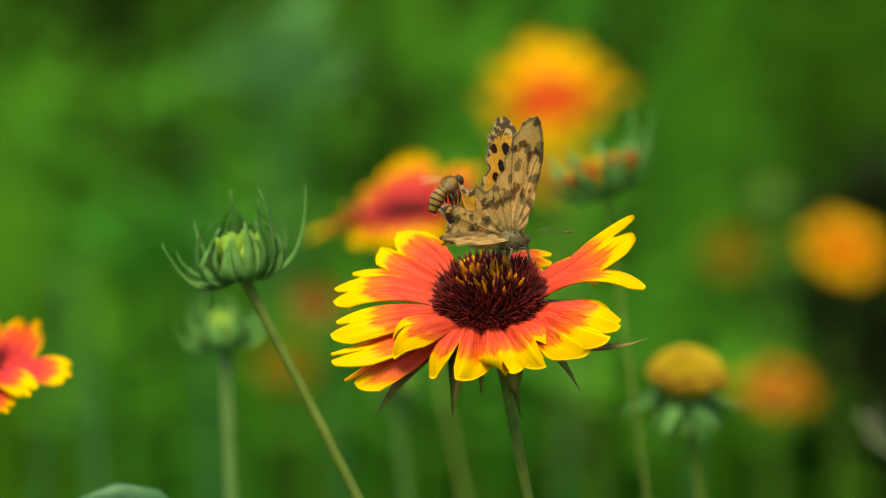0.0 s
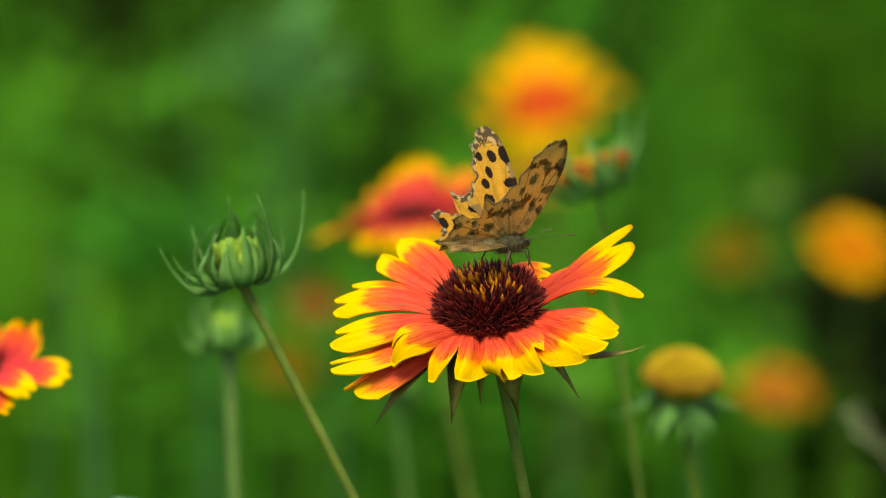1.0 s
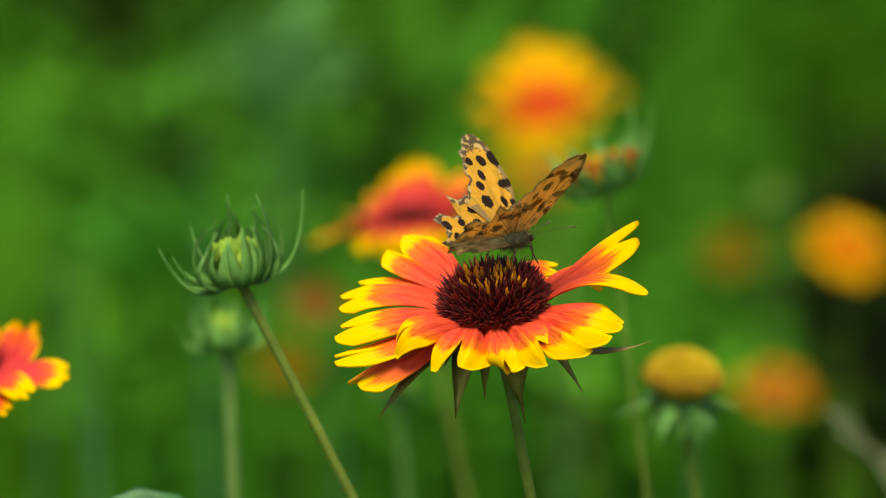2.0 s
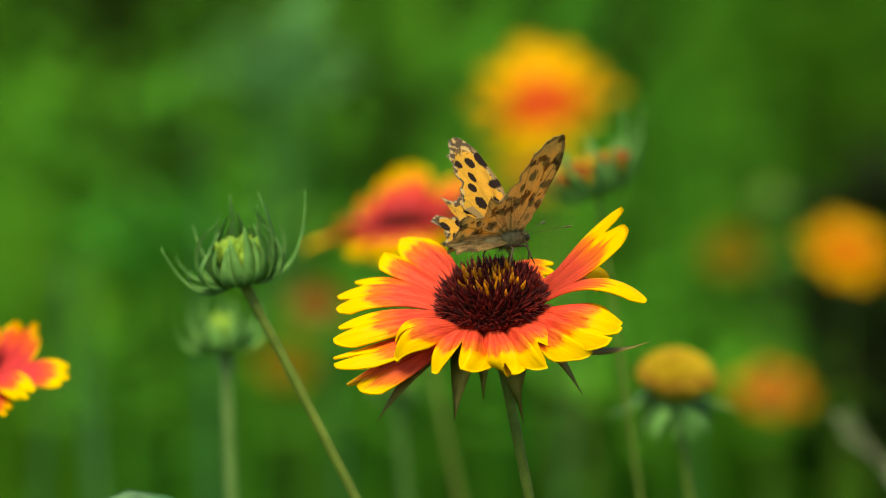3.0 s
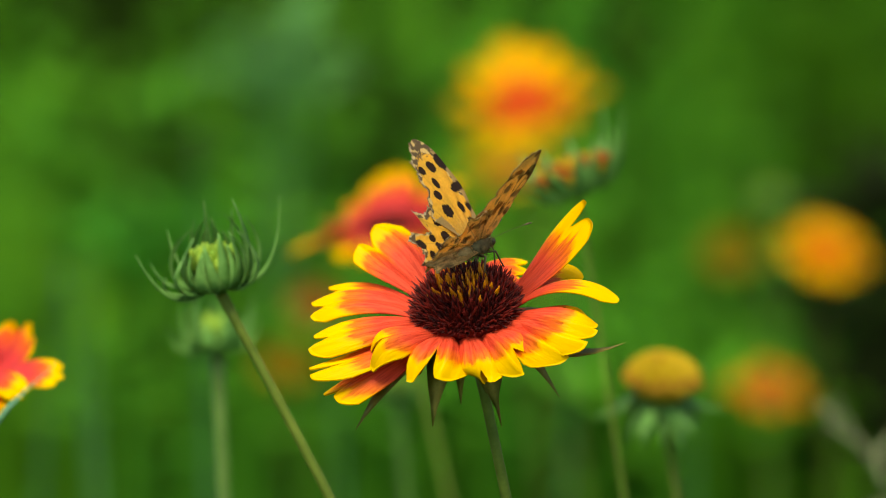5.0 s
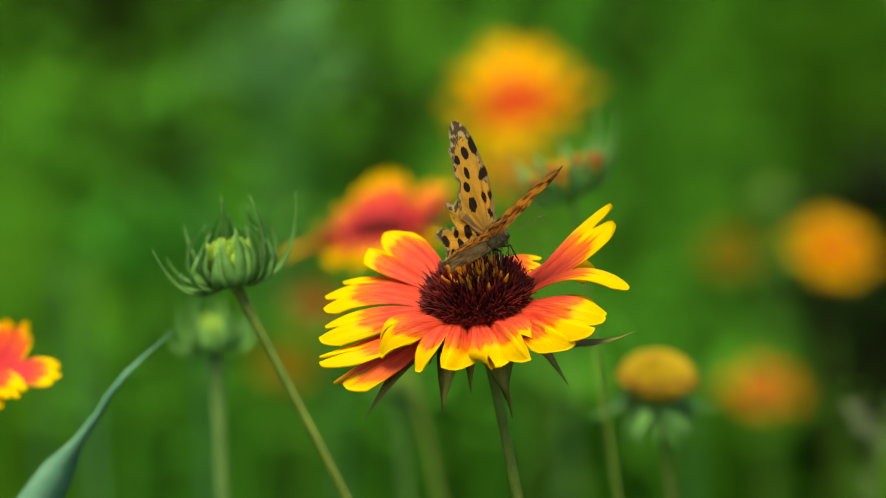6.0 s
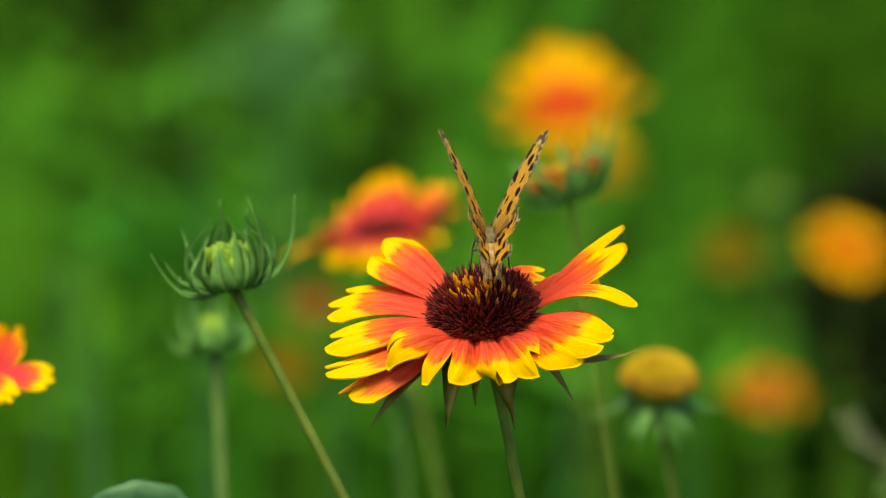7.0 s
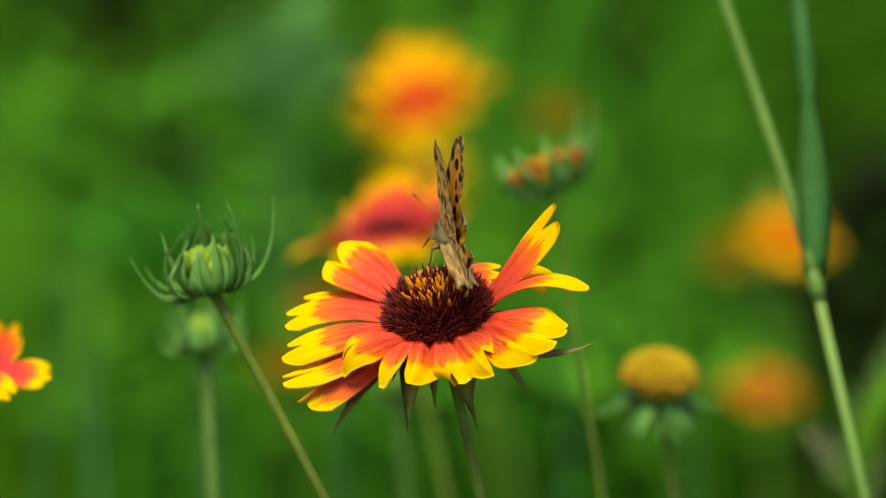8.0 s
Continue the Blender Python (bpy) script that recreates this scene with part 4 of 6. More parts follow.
def sepal_ring(count, seed, wide=1.6, low=-5.5):
    """Sepals all round a bud, long and short by turns."""
    rng = random.Random(seed)
    out = []
    for k in range(count):
        a = 360 * k / count + rng.uniform(-9, 9)
        if k % 2:
            out.append((a, rng.uniform(5.5, 7.5), low + 1.0, rng.uniform(2.5, 6.0), rng.uniform(2.0, 6.0), wide * rng.uniform(0.8, 1.2), rng.uniform(-0.6, 1.4)))
        else:
            out.append((a, rng.uniform(8.0, 10.5), low, rng.uniform(7.0, 11.0), rng.uniform(1.5, 6.5), wide * rng.uniform(0.7, 1.0), rng.uniform(-1.2, 1.2)))
    return out


def other_flower(head, foot, tilt, label, petals, disc=(9.5, 6.0), material=None, bracts=(), seed=1, florets=90, stem=0.0008, mats=None):
    root = plant_root("blanket_flower", foot, label, "flower", "blanket flowers")
    hm = head_at(root, head, *tilt)
    flower_head(root, hm, petals, disc[0], disc[1], florets, 2.2, list(bracts), material, seed, False, mats)
    with_stem(root, Vector(hm @ Vector((0, 0, -disc[0] * 0.3 * MM))) + root.location, foot, stem, 0.003, mat=M_STEM)
    return root


BUD_FOOT, BUD_HEAD = Vector((0.192, -0.0455, 0)), Vector((-0.0402, 0.0323, 0.4412))
OUTER_SEPALS = [(185, 9.5, -9.5, 14.0, 4.0, 1.8, 0.0), (168, 9.5, -6.0, 12.5, 1.0, 1.0, 0.4), (150, 9.0, -3.0, 9.0, 6.0, 1.1, -0.8), (205, 8.0, -4.0, 6.5, 6.5, 1.4, 3.0),
                (222, 7.5, -4.5, 6.0, 3.2, 1.6, 1.0), (246, 7.2, -5.0, 4.8, 3.6, 2.6, 0.6), (268, 6.8, -5.0, 3.8, 4.8, 2.4, 0.2), (288, 6.8, -5.0, 3.0, 6.6, 2.4, 0.4), (308, 7.2, -4.8, 4.4, 4.4, 2.2, 0.6), (322, 7.4, -4.5, 5.0, 7.0, 1.8, 0.8)]
BACK_SEPALS = [(335, 9.2, -6.0, 7.0, 13.0, 1.7, 1.6), (8, 11.5, -6.5, 13.6, 11.0, 1.5, 0.2), (30, 9.0, -5.0, 7.5, 5.0, 1.5, 1.2), (55, 8.0, -3.0, 4.5, 9.0, 1.0, -2.4),
                (78, 7.0, -3.0, 2.5, 8.0, 1.1, 1.8), (98, 7.0, -2.0, 2.0, 11.5, 1.0, -0.5), (118, 7.5, -3.0, 4.0, 7.5, 1.2, 2.6), (134, 8.0, -3.5, 6.5, 8.0, 1.0, 1.6)]
INNER_SEPALS = [(a, 6.4, -4.6, out, up, 2.0, hook) for a, out, up, hook in ((175, 5.2, 4.2, 1.4), (196, 5.6, 6.4, 2.2), (236, 5.0, 3.0, 0.3),
                                                                     (350, 5.6, 3.6, 0.6), (18, 5.8, 6.4, 2.4), (68, 4.6, 6.0, 2.0), (108, 3.6, 6.6, -1.6))]
LONG_SEPALS = [(a, 9.8, -6.2, out + 0.8, up - 0.8, 1.6, hook + 1.8) for a, out, up, hook in ((160, 8.8, 7.4, 2.2), (180, 7.4, 8.6, 2.8), (214, 8.0, 5.0, 1.8), (342, 8.4, 8.2, 2.0), (22, 9.2, 9.8, 1.6), (42, 6.6, 10.6, 2.2),
                                                                      (88, 4.4, 10.2, 2.0), (126, 5.8, 10.0, 2.6), (200, 11.0, 1.0, 0.4))]
bud_near = bud(BUD_HEAD, BUD_FOOT, (6, -6, 0), 1.06, "green spiky flower bud on a leaning downy stem", 1, OUTER_SEPALS + BACK_SEPALS + INNER_SEPALS + LONG_SEPALS, 0.00095, core_size=(3.7, 1.7), arc=-0.0012)
BUD2_FOOT, BUD2_HEAD = Vector((-0.0201, 0.0721, 0)), Vector((-0.0474, 0.1436, 0.4059))
bud_far = bud(BUD2_HEAD, BUD2_FOOT, (5, 0, 0), 0.95, "pale green flower bud on an upright stem", 2, [(190, 10.0, -6.5, 11.5, 1.5, 3.2, 0.0), (5, 10.0, -6.0, 9.5, 4.0, 2.6, 0.0)] + sepal_ring(18, 2, 2.8), 0.0014, M_BUD_PALE, (3.2, 0.8))

def cupped(r, seed, width=12, rise=0.62, count=13, front=0.30, drop=0.15):
    """Petals of a head seen from the side: the far ones raised, the near ones drooping."""
    rng = random.Random(seed)
    out = []
    for k in range(count):
        a = 360 * k / count + rng.uniform(-6, 6) * 13 / count
        s = math.sin(radians(a))
        reach = r * ((1.0 - 0.22 * s) if s > 0 else (1.0 + front * s)) * rng.uniform(0.93, 1.06)
        out.append((a, reach, r * (rise * s if s > 0 else drop * s) + rng.uniform(-1, 1), 1.8 if s < 0.2 else 0.3, width * rng.uniform(0.9, 1.1), dict(lobe=0.16, roll=rng.uniform(-8, 8))))
    return out


LEFT_FOOT, LEFT_HEAD = Vector((-0.0769, -0.0046, 0)), Vector((-0.1002, 0.0679, 0.4109))
LEFT_PETALS = [along(48, (11.0, 8.6, -0.4), (16.6, 11.9, 7.6), 17.0, lobe=0.12, shift=-0.20), along(4, (17.0, -1.0, 0.6), (24.6, -2.2, 0.2), 7.0, roll=38, lobe=0.14, shift=0.0),
               along(-38, (11.5, -8.2, 1.6), (17.0, -11.4, -1.6), 8.0, roll=10, lobe=0.16, shift=0.0), along(-60, (7.5, -11.8, -0.4), (13.0, -15.5, -3.6), 9.0, lobe=0.16, shift=-0.1),
               along(84, (3.0, 10.0, 0.6), (4.0, 13.5, 8.6), 13.0, lobe=0.14, shift=-0.2)] + \
               [(a, 20.0 + (a % 3), -1.5 - 3 * math.cos(radians(a - 270)), 1.2, 12.0, dict(lobe=0.15, shift=-0.05)) for a in (112, 135, 158, 182, 208, 234, 260, 282)]
left_flower = other_flower(LEFT_HEAD, LEFT_FOOT, (6, 0, 0), "red blanket flower with yellow petal tips", LEFT_PETALS, material=M_PETAL_CORAL, seed=4, florets=300, mats=[M_MAROON, M_DARK, M_MAROON])
BACK_FOOT, BACK_HEAD = Vector((0.0828, 0.2339, 0)), Vector((-0.0076, 0.3048, 0.4021))
BACK_PETALS = [(184, 26.5, -3.4, 1.6, 9.0, 0.02), (166, 18.0, 0.5, 1.2, 12, -0.16), (144, 18.0, 3.0, 0.6, 13, -0.16), (118, 14.5, 8.0, 0.2, 13, -0.16), (94, 11.0, 13.5, 0, 12, -0.14), (74, 12.0, 16.5, 0, 12, -0.04), (52, 15.0, 9.5, 0.2, 13, -0.14),
                (34, 22.0, 11.5, 0.5, 14, -0.12), (10, 22.0, 5.0, 1, 13, -0.10), (208, 15.0, -6.0, 2, 11, -0.02), (232, 12, -7.0, 3, 11, -0.02), (258, 10, -7.0, 3, 11, -0.02), (284, 10, -6.6, 3, 11, -0.02), (312, 12, -6.0, 3, 11, -0.02), (342, 16, -2.5, 2, 11, -0.02)]
back_flower = other_flower(BACK_HEAD, BACK_FOOT, (-5, -4, 0), "coral red blanket flower with yellow tips in full bloom", [(*p[:5], dict(lobe=0.16, shift=p[5])) for p in BACK_PETALS], (6.8, 3), material=M_PETAL_CORAL, seed=5, florets=260, mats=[M_MAROON, M_DARK, M_MAROON])
TOP_FOOT, TOP_HEAD = Vector((0.0893, 0.7961, 0)), Vector((0.0399, 0.8583, 0.3533))
TOP_SET = Vector((0.001, 0, -0.0035))
top_flower = other_flower(TOP_HEAD + TOP_SET, TOP_FOOT, (0, -9, 0), "orange yellow blanket flower with reddish centre", cupped(33, 23, 15, 0.86, 11, 0.62, 0.24), (10, 3), M_PETAL_ORANGE, seed=6, mats=[M_RED_DISC, M_RED_DISC, M_RED_DISC])
LOW_FOOT, LOW_HEAD = Vector((0.0689, 0.9664, 0)), Vector((0.0391, 1.019, 0.2985))
low_flower = other_flower(LOW_HEAD + Vector((0.005, 0, -0.001)), LOW_FOOT, (0, 6, 0), "yellow orange blanket flower behind others", cupped(25, 24, 13, 0.85, 13, 0.5), (9, 5), M_PETAL_YELLOW, seed=7, mats=[M_RUST, M_RUST, M_RUST])
EAST_FOOT, EAST_HEAD = Vector((0.1665, 0.8301, 0)), Vector((0.161, 0.881, 0.2887))
east_flower = other_flower(EAST_HEAD + Vector((0, 0, 0.003)), EAST_FOOT, (2, 14, 0), "orange blanket flower with yellow edges", cupped(21.5, 25, 12, 0.6, 10, 0.2, 0.35), (5, 3), M_PETAL_AMBER, seed=8, stem=0.0004, mats=[M_PETAL_AMBER] * 3)
RED_FOOT, RED_HEAD = Vector((0.1513, 1.0345, 0)), Vector((0.1489, 1.0688, 0.1942))
red_flower = other_flower(RED_HEAD, RED_FOOT, (4, 0, 0), "dull orange red blanket flower low in the grass", cupped(21, 26, 11, 0.5, 8), (9, 5), M_PETAL_RED, seed=9, stem=0.0004, mats=[M_RUST, M_RUST, M_RUST])
far_flowers = []
for k, (x, y, z, r) in enumerate([(0.1935, 2.0384, 0.0898, 22), (-0.0756, 1.7042, 0.1265, 20), (-0.0693, 1.0400, 0.2124, 14), (0.1445, 1.3272, 0.2108, 16), (-0.0562, 1.0600, 0.2356, 12), (0.0536, 1.25, 0.2940, 13)]):
    far_flowers.append(other_flower((x, y, z), (x + 0.01, y, 0), (25, 5, 0), "faded orange blanket flower deep in the grass", cupped(r, 30 + k), (8, 5),
                                    (M_PETAL_YELLOW, M_PETAL_RED, M_PETAL_FADED, M_PETAL_FADED, M_PETAL_DULL, M_PETAL_FADED)[k], seed=12 + k, stem=0.0005, mats=[M_RUST] * 3 if k in (1, 4) else [M_PETAL_FADED] * 3))
third_bud = bud(Vector((-0.0125, 0.3468, 0.3506)), Vector((0.0298, 0.2850, 0)), (0, 0, 0), 0.9, "green flower bud half hidden behind the bloom", 7, sepal_ring(14, 7, 1.8))
far_bud = bud(Vector((0.1466, 1.0842, 0.2815)), Vector((0.1566, 1.0542, 0)), (0, 0, 0), 1.15, "pale green flower bud deep in the grass", 5, sepal_ring(14, 5, 2.2), 0.0005)


def seed_head(head, foot, tilt, label, radius, height, mats, bracts, seed, florets=160, length=2.4, lean=0.2, stem=0.0013):
    root = plant_root("seed_head", foot, label, "seed head", "seed heads")
    hm = head_at(root, head, *tilt)
    rng = random.Random(seed)
    v, f = dome(radius * MM, height * MM, 8, 24, 0.5)
    body = part("disc", mesh_of("disc", v, f, mats[0]), root, "", hm)
    shared = []
    for mat in mats:
        v, f = tube([Vector((0, 0, -0.001)), Vector((0, 0, length * 0.5 * MM)), Vector((0.0002, 0, length * 0.85 * MM)), Vector((0.0003, 0, length * MM))], [0.0006, 0.0007, 0.0006, 0.0002], 6)
        shared.append(mesh_of("floret", v, f, mat))
    for k in range(florets):
        fr = math.sqrt((k + 0.5) / florets)
        a, g = k * 2.39996, fr * 1.52
        p = Vector((math.cos(a) * math.sin(g) * radius, math.sin(a) * math.sin(g) * radius, math.cos(g) * height))
        d = Vector((p.x / radius ** 2, p.y / radius ** 2, p.z / height ** 2)).normalized() + Vector((rng.gauss(0, 0.15), rng.gauss(0, 0.15), lean))
        part("floret", shared[rng.randrange(len(shared)) if fr < 0.72 else len(shared) - 1 - rng.randrange(2) * rng.randrange(2)], body, "", Matrix.Translation(p * MM) @ d.to_track_quat("Z", "Y").to_matrix().to_4x4())
    for azim, out, drop, width, curve, mat in bracts:
        part("bract", bract_mesh(out, width, out, drop, mat, curve), body, "", pose(0, 0, 0, 0, 0, azim))
    with_stem(root, Vector(hm @ Vector((0, 0, -radius * 0.4 * MM))) + root.location, foot, stem, 0.003, mat=M_STEM)
    return root


GOLD_FOOT, GOLD_HEAD = Vector((0.1161, 0.0891, 0)), Vector((0.0545, 0.158, 0.3907))
gold_head = seed_head(GOLD_HEAD, GOLD_FOOT, (8, 4, 0), "round golden seed head with drooping green bracts", 7.4, 5.6, [M_SEED] * 24 + [M_SEED_BROWN],
                      bract_ring(12, 11, -12, 3.6, 2, M_BUD, 41) + bract_ring(7, 15, -7, 2.6, -2, M_BUD, 45), 42, 230, 2.0, stem=0.0008)
DISH_FOOT, DISH_HEAD = Vector((0.1028, 0.0721, 0)), Vector((0.0347, 0.1496, 0.4397))
dish_head = seed_head(DISH_HEAD, DISH_FOOT, (0, -20, 0), "spent flower head with rusty florets in upturned green bracts", 8.0, 1.8, [M_SEED, M_RUST, M_RUST],
                      bract_ring(13, 13.5, 6, 4.2, -6, M_BUD, 43) + [(8, 16, 10, 3.6, -5, M_BUD_PALE), (-22, 15, 7, 3.4, -5, M_BUD_PALE), (34, 14, 11, 3.2, -5, M_BUD_PALE), (188, 12, 1, 3.4, -5, M_BUD_PALE), (215, 12, -1, 3.0, -4, M_BUD_PALE), (300, 11, 0, 3.0, -4, M_BUD)], 44, 60, 1.7, stem=0.00045)


# ---------------- loose grasses and leaves that the wind blows into view ----------------
STALK_FOOT, STALK_HEAD = Vector((0.1768, 0.0209, 0)), Vector((0.0775, 0.0961, 0.4261))
FOX_FOOT, FOX_HEAD = Vector((0.0067, 0.1487, 0)), Vector((0.1047, 0.2173, 0.3888))
SPRIG_FOOT, SPRIG_HEAD = Vector((0.3166, 0.2509, 0)), Vector((0.1063, 0.3125, 0.3495))
BLUE_FOOT, BLUE_HEAD = Vector((-0.3311, -0.0216, 0)), Vector((-0.0685, 0.05, 0.4065))
ARCH_FOOT, ARCH_HEAD = Vector((-0.1223, -0.0216, 0)), Vector((-0.0522, 0.0482, 0.3962))


def leaf_part(name, root, points, widths, side, mat, label="", thick=0.0003, fold=0.25):
    v, f = blade([Vector(p) - root.location for p in points], widths, side, thick, fold)
    return part(name, mesh_of(name, v, f, mat), root, label)


def tube_part(name, root, points, radii, mat, label="", sides=10):
    v, f = tube([Vector(p) - root.location for p in points], radii, sides)
    return part(name, mesh_of(name, v, f, mat), root, label)


def curve(a, b, c, n):
    return bezier(a, b, c, n)


def grass_stalk():
    root = plant_root("grass_stalk", STALK_FOOT, "tall pale green grass stalk with one long upright blade", "grass")
    top = Vector((0.0479, 0.1115, 0.5132))
    tube_part("stem", root, [STALK_FOOT.lerp(STALK_HEAD, k / 8) for k in range(9)], [0.00105] * 9, M_BLADE)
    tube_part("node", root, [STALK_HEAD.lerp(STALK_FOOT, k) for k in (-0.004, 0.0, 0.006, 0.012)], [0.0011, 0.0016, 0.0016, 0.0011], M_BLADE, "swollen yellowish joint")
    tube_part("upper_stem", root, curve(STALK_HEAD, Vector((0.0727, 0.0994, 0.4446)), top, 14), [0.00122] * 15, M_BLADE)
    line = curve(STALK_HEAD, Vector((0.0784, 0.0961, 0.4547)), Vector((0.0685, 0.0955, 0.5192)), 16)
    leaf_part("blade", root, line, [0.0013 + 0.0021 * math.sin(math.pi * min(1, (k + 1) / 9)) * (1 if k < 5 else 1) if k < 9 else 0.0022 - 0.0001 * (k - 9) for k in range(17)], (1, -0.25, 0), M_REED, "broad blue-green blade")
    return root


def foxtail_grass():
    rng = random.Random(9)
    root = plant_root("foxtail_grass", FOX_FOOT, "soft green foxtail grass with a bristly arching spike", "grass")
    low, mid, tip = Vector((0.0959, 0.2107, 0.3516)), Vector((0.0980, 0.2144, 0.3728)), Vector((0.1155, 0.2182, 0.3941))
    tube_part("stem", root, [FOX_FOOT.lerp(low, k / 8) for k in range(9)], [0.0012] * 9, M_STEM)
    line = curve(low, mid, tip, 16)
    tube_part("spike", root, line, [0.0012 + 0.0026 * math.sin(math.pi * (0.08 + 0.88 * k / 16)) for k in range(17)], M_SPIKE)
    soup = Soup()
    for _ in range(700):
        k = rng.random() * 15.9
        p = line[int(k)].lerp(line[int(k) + 1], k - int(k))
        d = (line[int(k) + 1] - line[int(k)]).normalized()
        o = Vector((rng.gauss(0, 1), rng.gauss(0, 1), rng.gauss(0, 1))).normalized()
        o = (o - d * o.dot(d)).normalized()
        q = p + o * 0.003 - root.location
        v, f = tube([q, q + (o + d * 0.6) * rng.uniform(0.004, 0.007)], [0.00014, 0.00004], 3, False)
        soup.add(v, f)
    tagged(part("bristles", soup.mesh("bristles", [M_BLADE]), root), kind="stuff")
    return root


def dry_sprig():
    rng = random.Random(6)
    root = plant_root("dry_grass_sprig", SPRIG_FOOT, "pale dry grass sprig with a few thin twigs", "grass")
    tube_part("stem", root, [SPRIG_FOOT.lerp(SPRIG_HEAD, k / 10) for k in range(11)], [0.0004 - 0.00002 * k for k in range(11)], M_STRAW)
    back = (SPRIG_FOOT - SPRIG_HEAD).normalized()
    for k in range(7):
        p = SPRIG_HEAD + back * 0.006 * k
        d = (-back + Vector((rng.gauss(0, 0.6), rng.gauss(0, 0.6), rng.gauss(0, 0.5)))).normalized()
        q = p + d * rng.uniform(0.006, 0.013)
        tube_part("twig", root, [p, p.lerp(q, 0.5), q], [0.0004, 0.0007, 0.0008], M_STRAW, "", 6)
    return root


def blue_green_leaf():
    root = plant_root("grass_leaf", BLUE_FOOT, "bluish green grass leaf with a long thin curling tip", "leaf")
    low = Vector((-0.0814, 0.0468, 0.3882))
    line = [BLUE_FOOT.lerp(low, k / 6) for k in range(6)] + [low, Vector((-0.0769, 0.0481, 0.3954)), Vector((-0.0730, 0.0491, 0.4010)), Vector((-0.0688, 0.0501, 0.4065)), Vector((-0.0666, 0.0506, 0.4104)), Vector((-0.0629, 0.0515, 0.4148)), Vector((-0.0583, 0.0556, 0.4185)), Vector((-0.0536, 0.0612, 0.4217))]
    leaf_part("blade", root, line, [0.003] * 5 + [0.0040, 0.0046, 0.0036, 0.0013, 0.0008, 0.0007, 0.0006, 0.0005, 0.0002], (1, 0.3, 0.6), M_BLUE)
    return root


def arching_leaf():
    root = plant_root("broad_leaf", ARCH_FOOT, "broad dark green leaf arching over with a silvery sheen", "leaf")
    low = Vector((-0.0668, 0.0464, 0.3855))
    line = [ARCH_FOOT.lerp(low, k / 5) for k in range(5)] + [low, Vector((-0.0629, 0.0471, 0.3905)), Vector((-0.0578, 0.0479, 0.3940)), Vector((-0.0522, 0.0482, 0.3958)), Vector((-0.0466, 0.0481, 0.3951)), Vector((-0.0421, 0.0476, 0.3925)), Vector((-0.0387, 0.0466, 0.3877))]
    leaf_part("blade", root, line, [0.001] * 4 + [0.002, 0.006, 0.009, 0.010, 0.010, 0.009, 0.006, 0.001], (0.1, -0.75, 0.65), M_LEAF)
    return root


def meadow_blade(foot, top, lean, half, mat, label):
    """One long grass blade that stands by itself between the flowers."""
    root = plant_root("wild_grass", foot, label, "grass", "single wild grasses")
    foot, top = Vector(foot), Vector(top)
    line = curve(foot, foot.lerp(top, 0.6) + Vector((lean, 0, 0.02)), top, 14)
    leaf_part("blade", root, line, [half * (0.6 + 0.4 * math.sin(math.pi * min(1, k / 9))) * (1 - (k / 14) ** 3) + 0.0002 for k in range(15)], (1, 0.2, 0), mat)
    return root


for foot, top, lean, half, mat, label in (
        ((-0.108, 0.56, 0), (-0.1135, 0.55, 0.352), 0.004, 0.0032, M_REED, "light green grass blade among the flower stems"),
        ((-0.150, 0.62, 0), (-0.1262, 0.60, 0.338), -0.006, 0.0028, M_LEAF, "green grass blade among the flower stems"),
        ((-0.100, 0.66, 0), (-0.1330, 0.66, 0.330), 0.006, 0.0030, M_LEAF, "leaning green grass blade"),
        ((0.030, 0.70, 0), (0.0470, 0.70, 0.318), 0.004, 0.0026, M_LEAF, "thin green grass blade"),
        ((0.092, 0.62, 0), (0.0850, 0.62, 0.300), -0.004, 0.0028, M_LEAF, "green grass blade"),
        ((-0.030, 0.74, 0), (-0.0420, 0.74, 0.300), 0.004, 0.0026, M_LEAF, "green grass blade"),
        ((-0.085, 0.80, 0), (-0.0930, 0.80, 0.352), 0.003, 0.0030, M_LEAF, "dark green grass blade")):
    meadow_blade(foot, top, lean, half, mat, label)

stalk = grass_stalk()
foxtail = foxtail_grass()
sprig = dry_sprig()
blue_leaf = blue_green_leaf()
arch_leaf = arching_leaf()


# ---------------- what moves ----------------
def flex(index, rows):
    """The wind lifts and turns a petal about its base on the disc."""
    azim = PETALS[index][0]
    base = Matrix.Translation((0.0084, 0, -0.0006))
    walk(main_petals[index], [(t, pose(0, 0, 0, 0, 0, azim) @ base @ pose(0, 0, 0, 0, -up, turn) @ base.inverted()) for t, up, turn in rows])


def sway(thing, foot, head, rows):
    """Wind: the plant leans about its foot so that its head lies at each place."""
    rest = Vector(head) - Vector(foot)
    keys = []
    for t, x, y, z in rows:
        now = Vector((x, y, z)) - Vector(foot)
        turn = rest.rotation_difference(now).to_matrix()
        keys.append((t, Matrix.Translation(Vector((x, y, z)) - turn @ rest) @ turn.to_4x4()))
    walk(thing, keys)


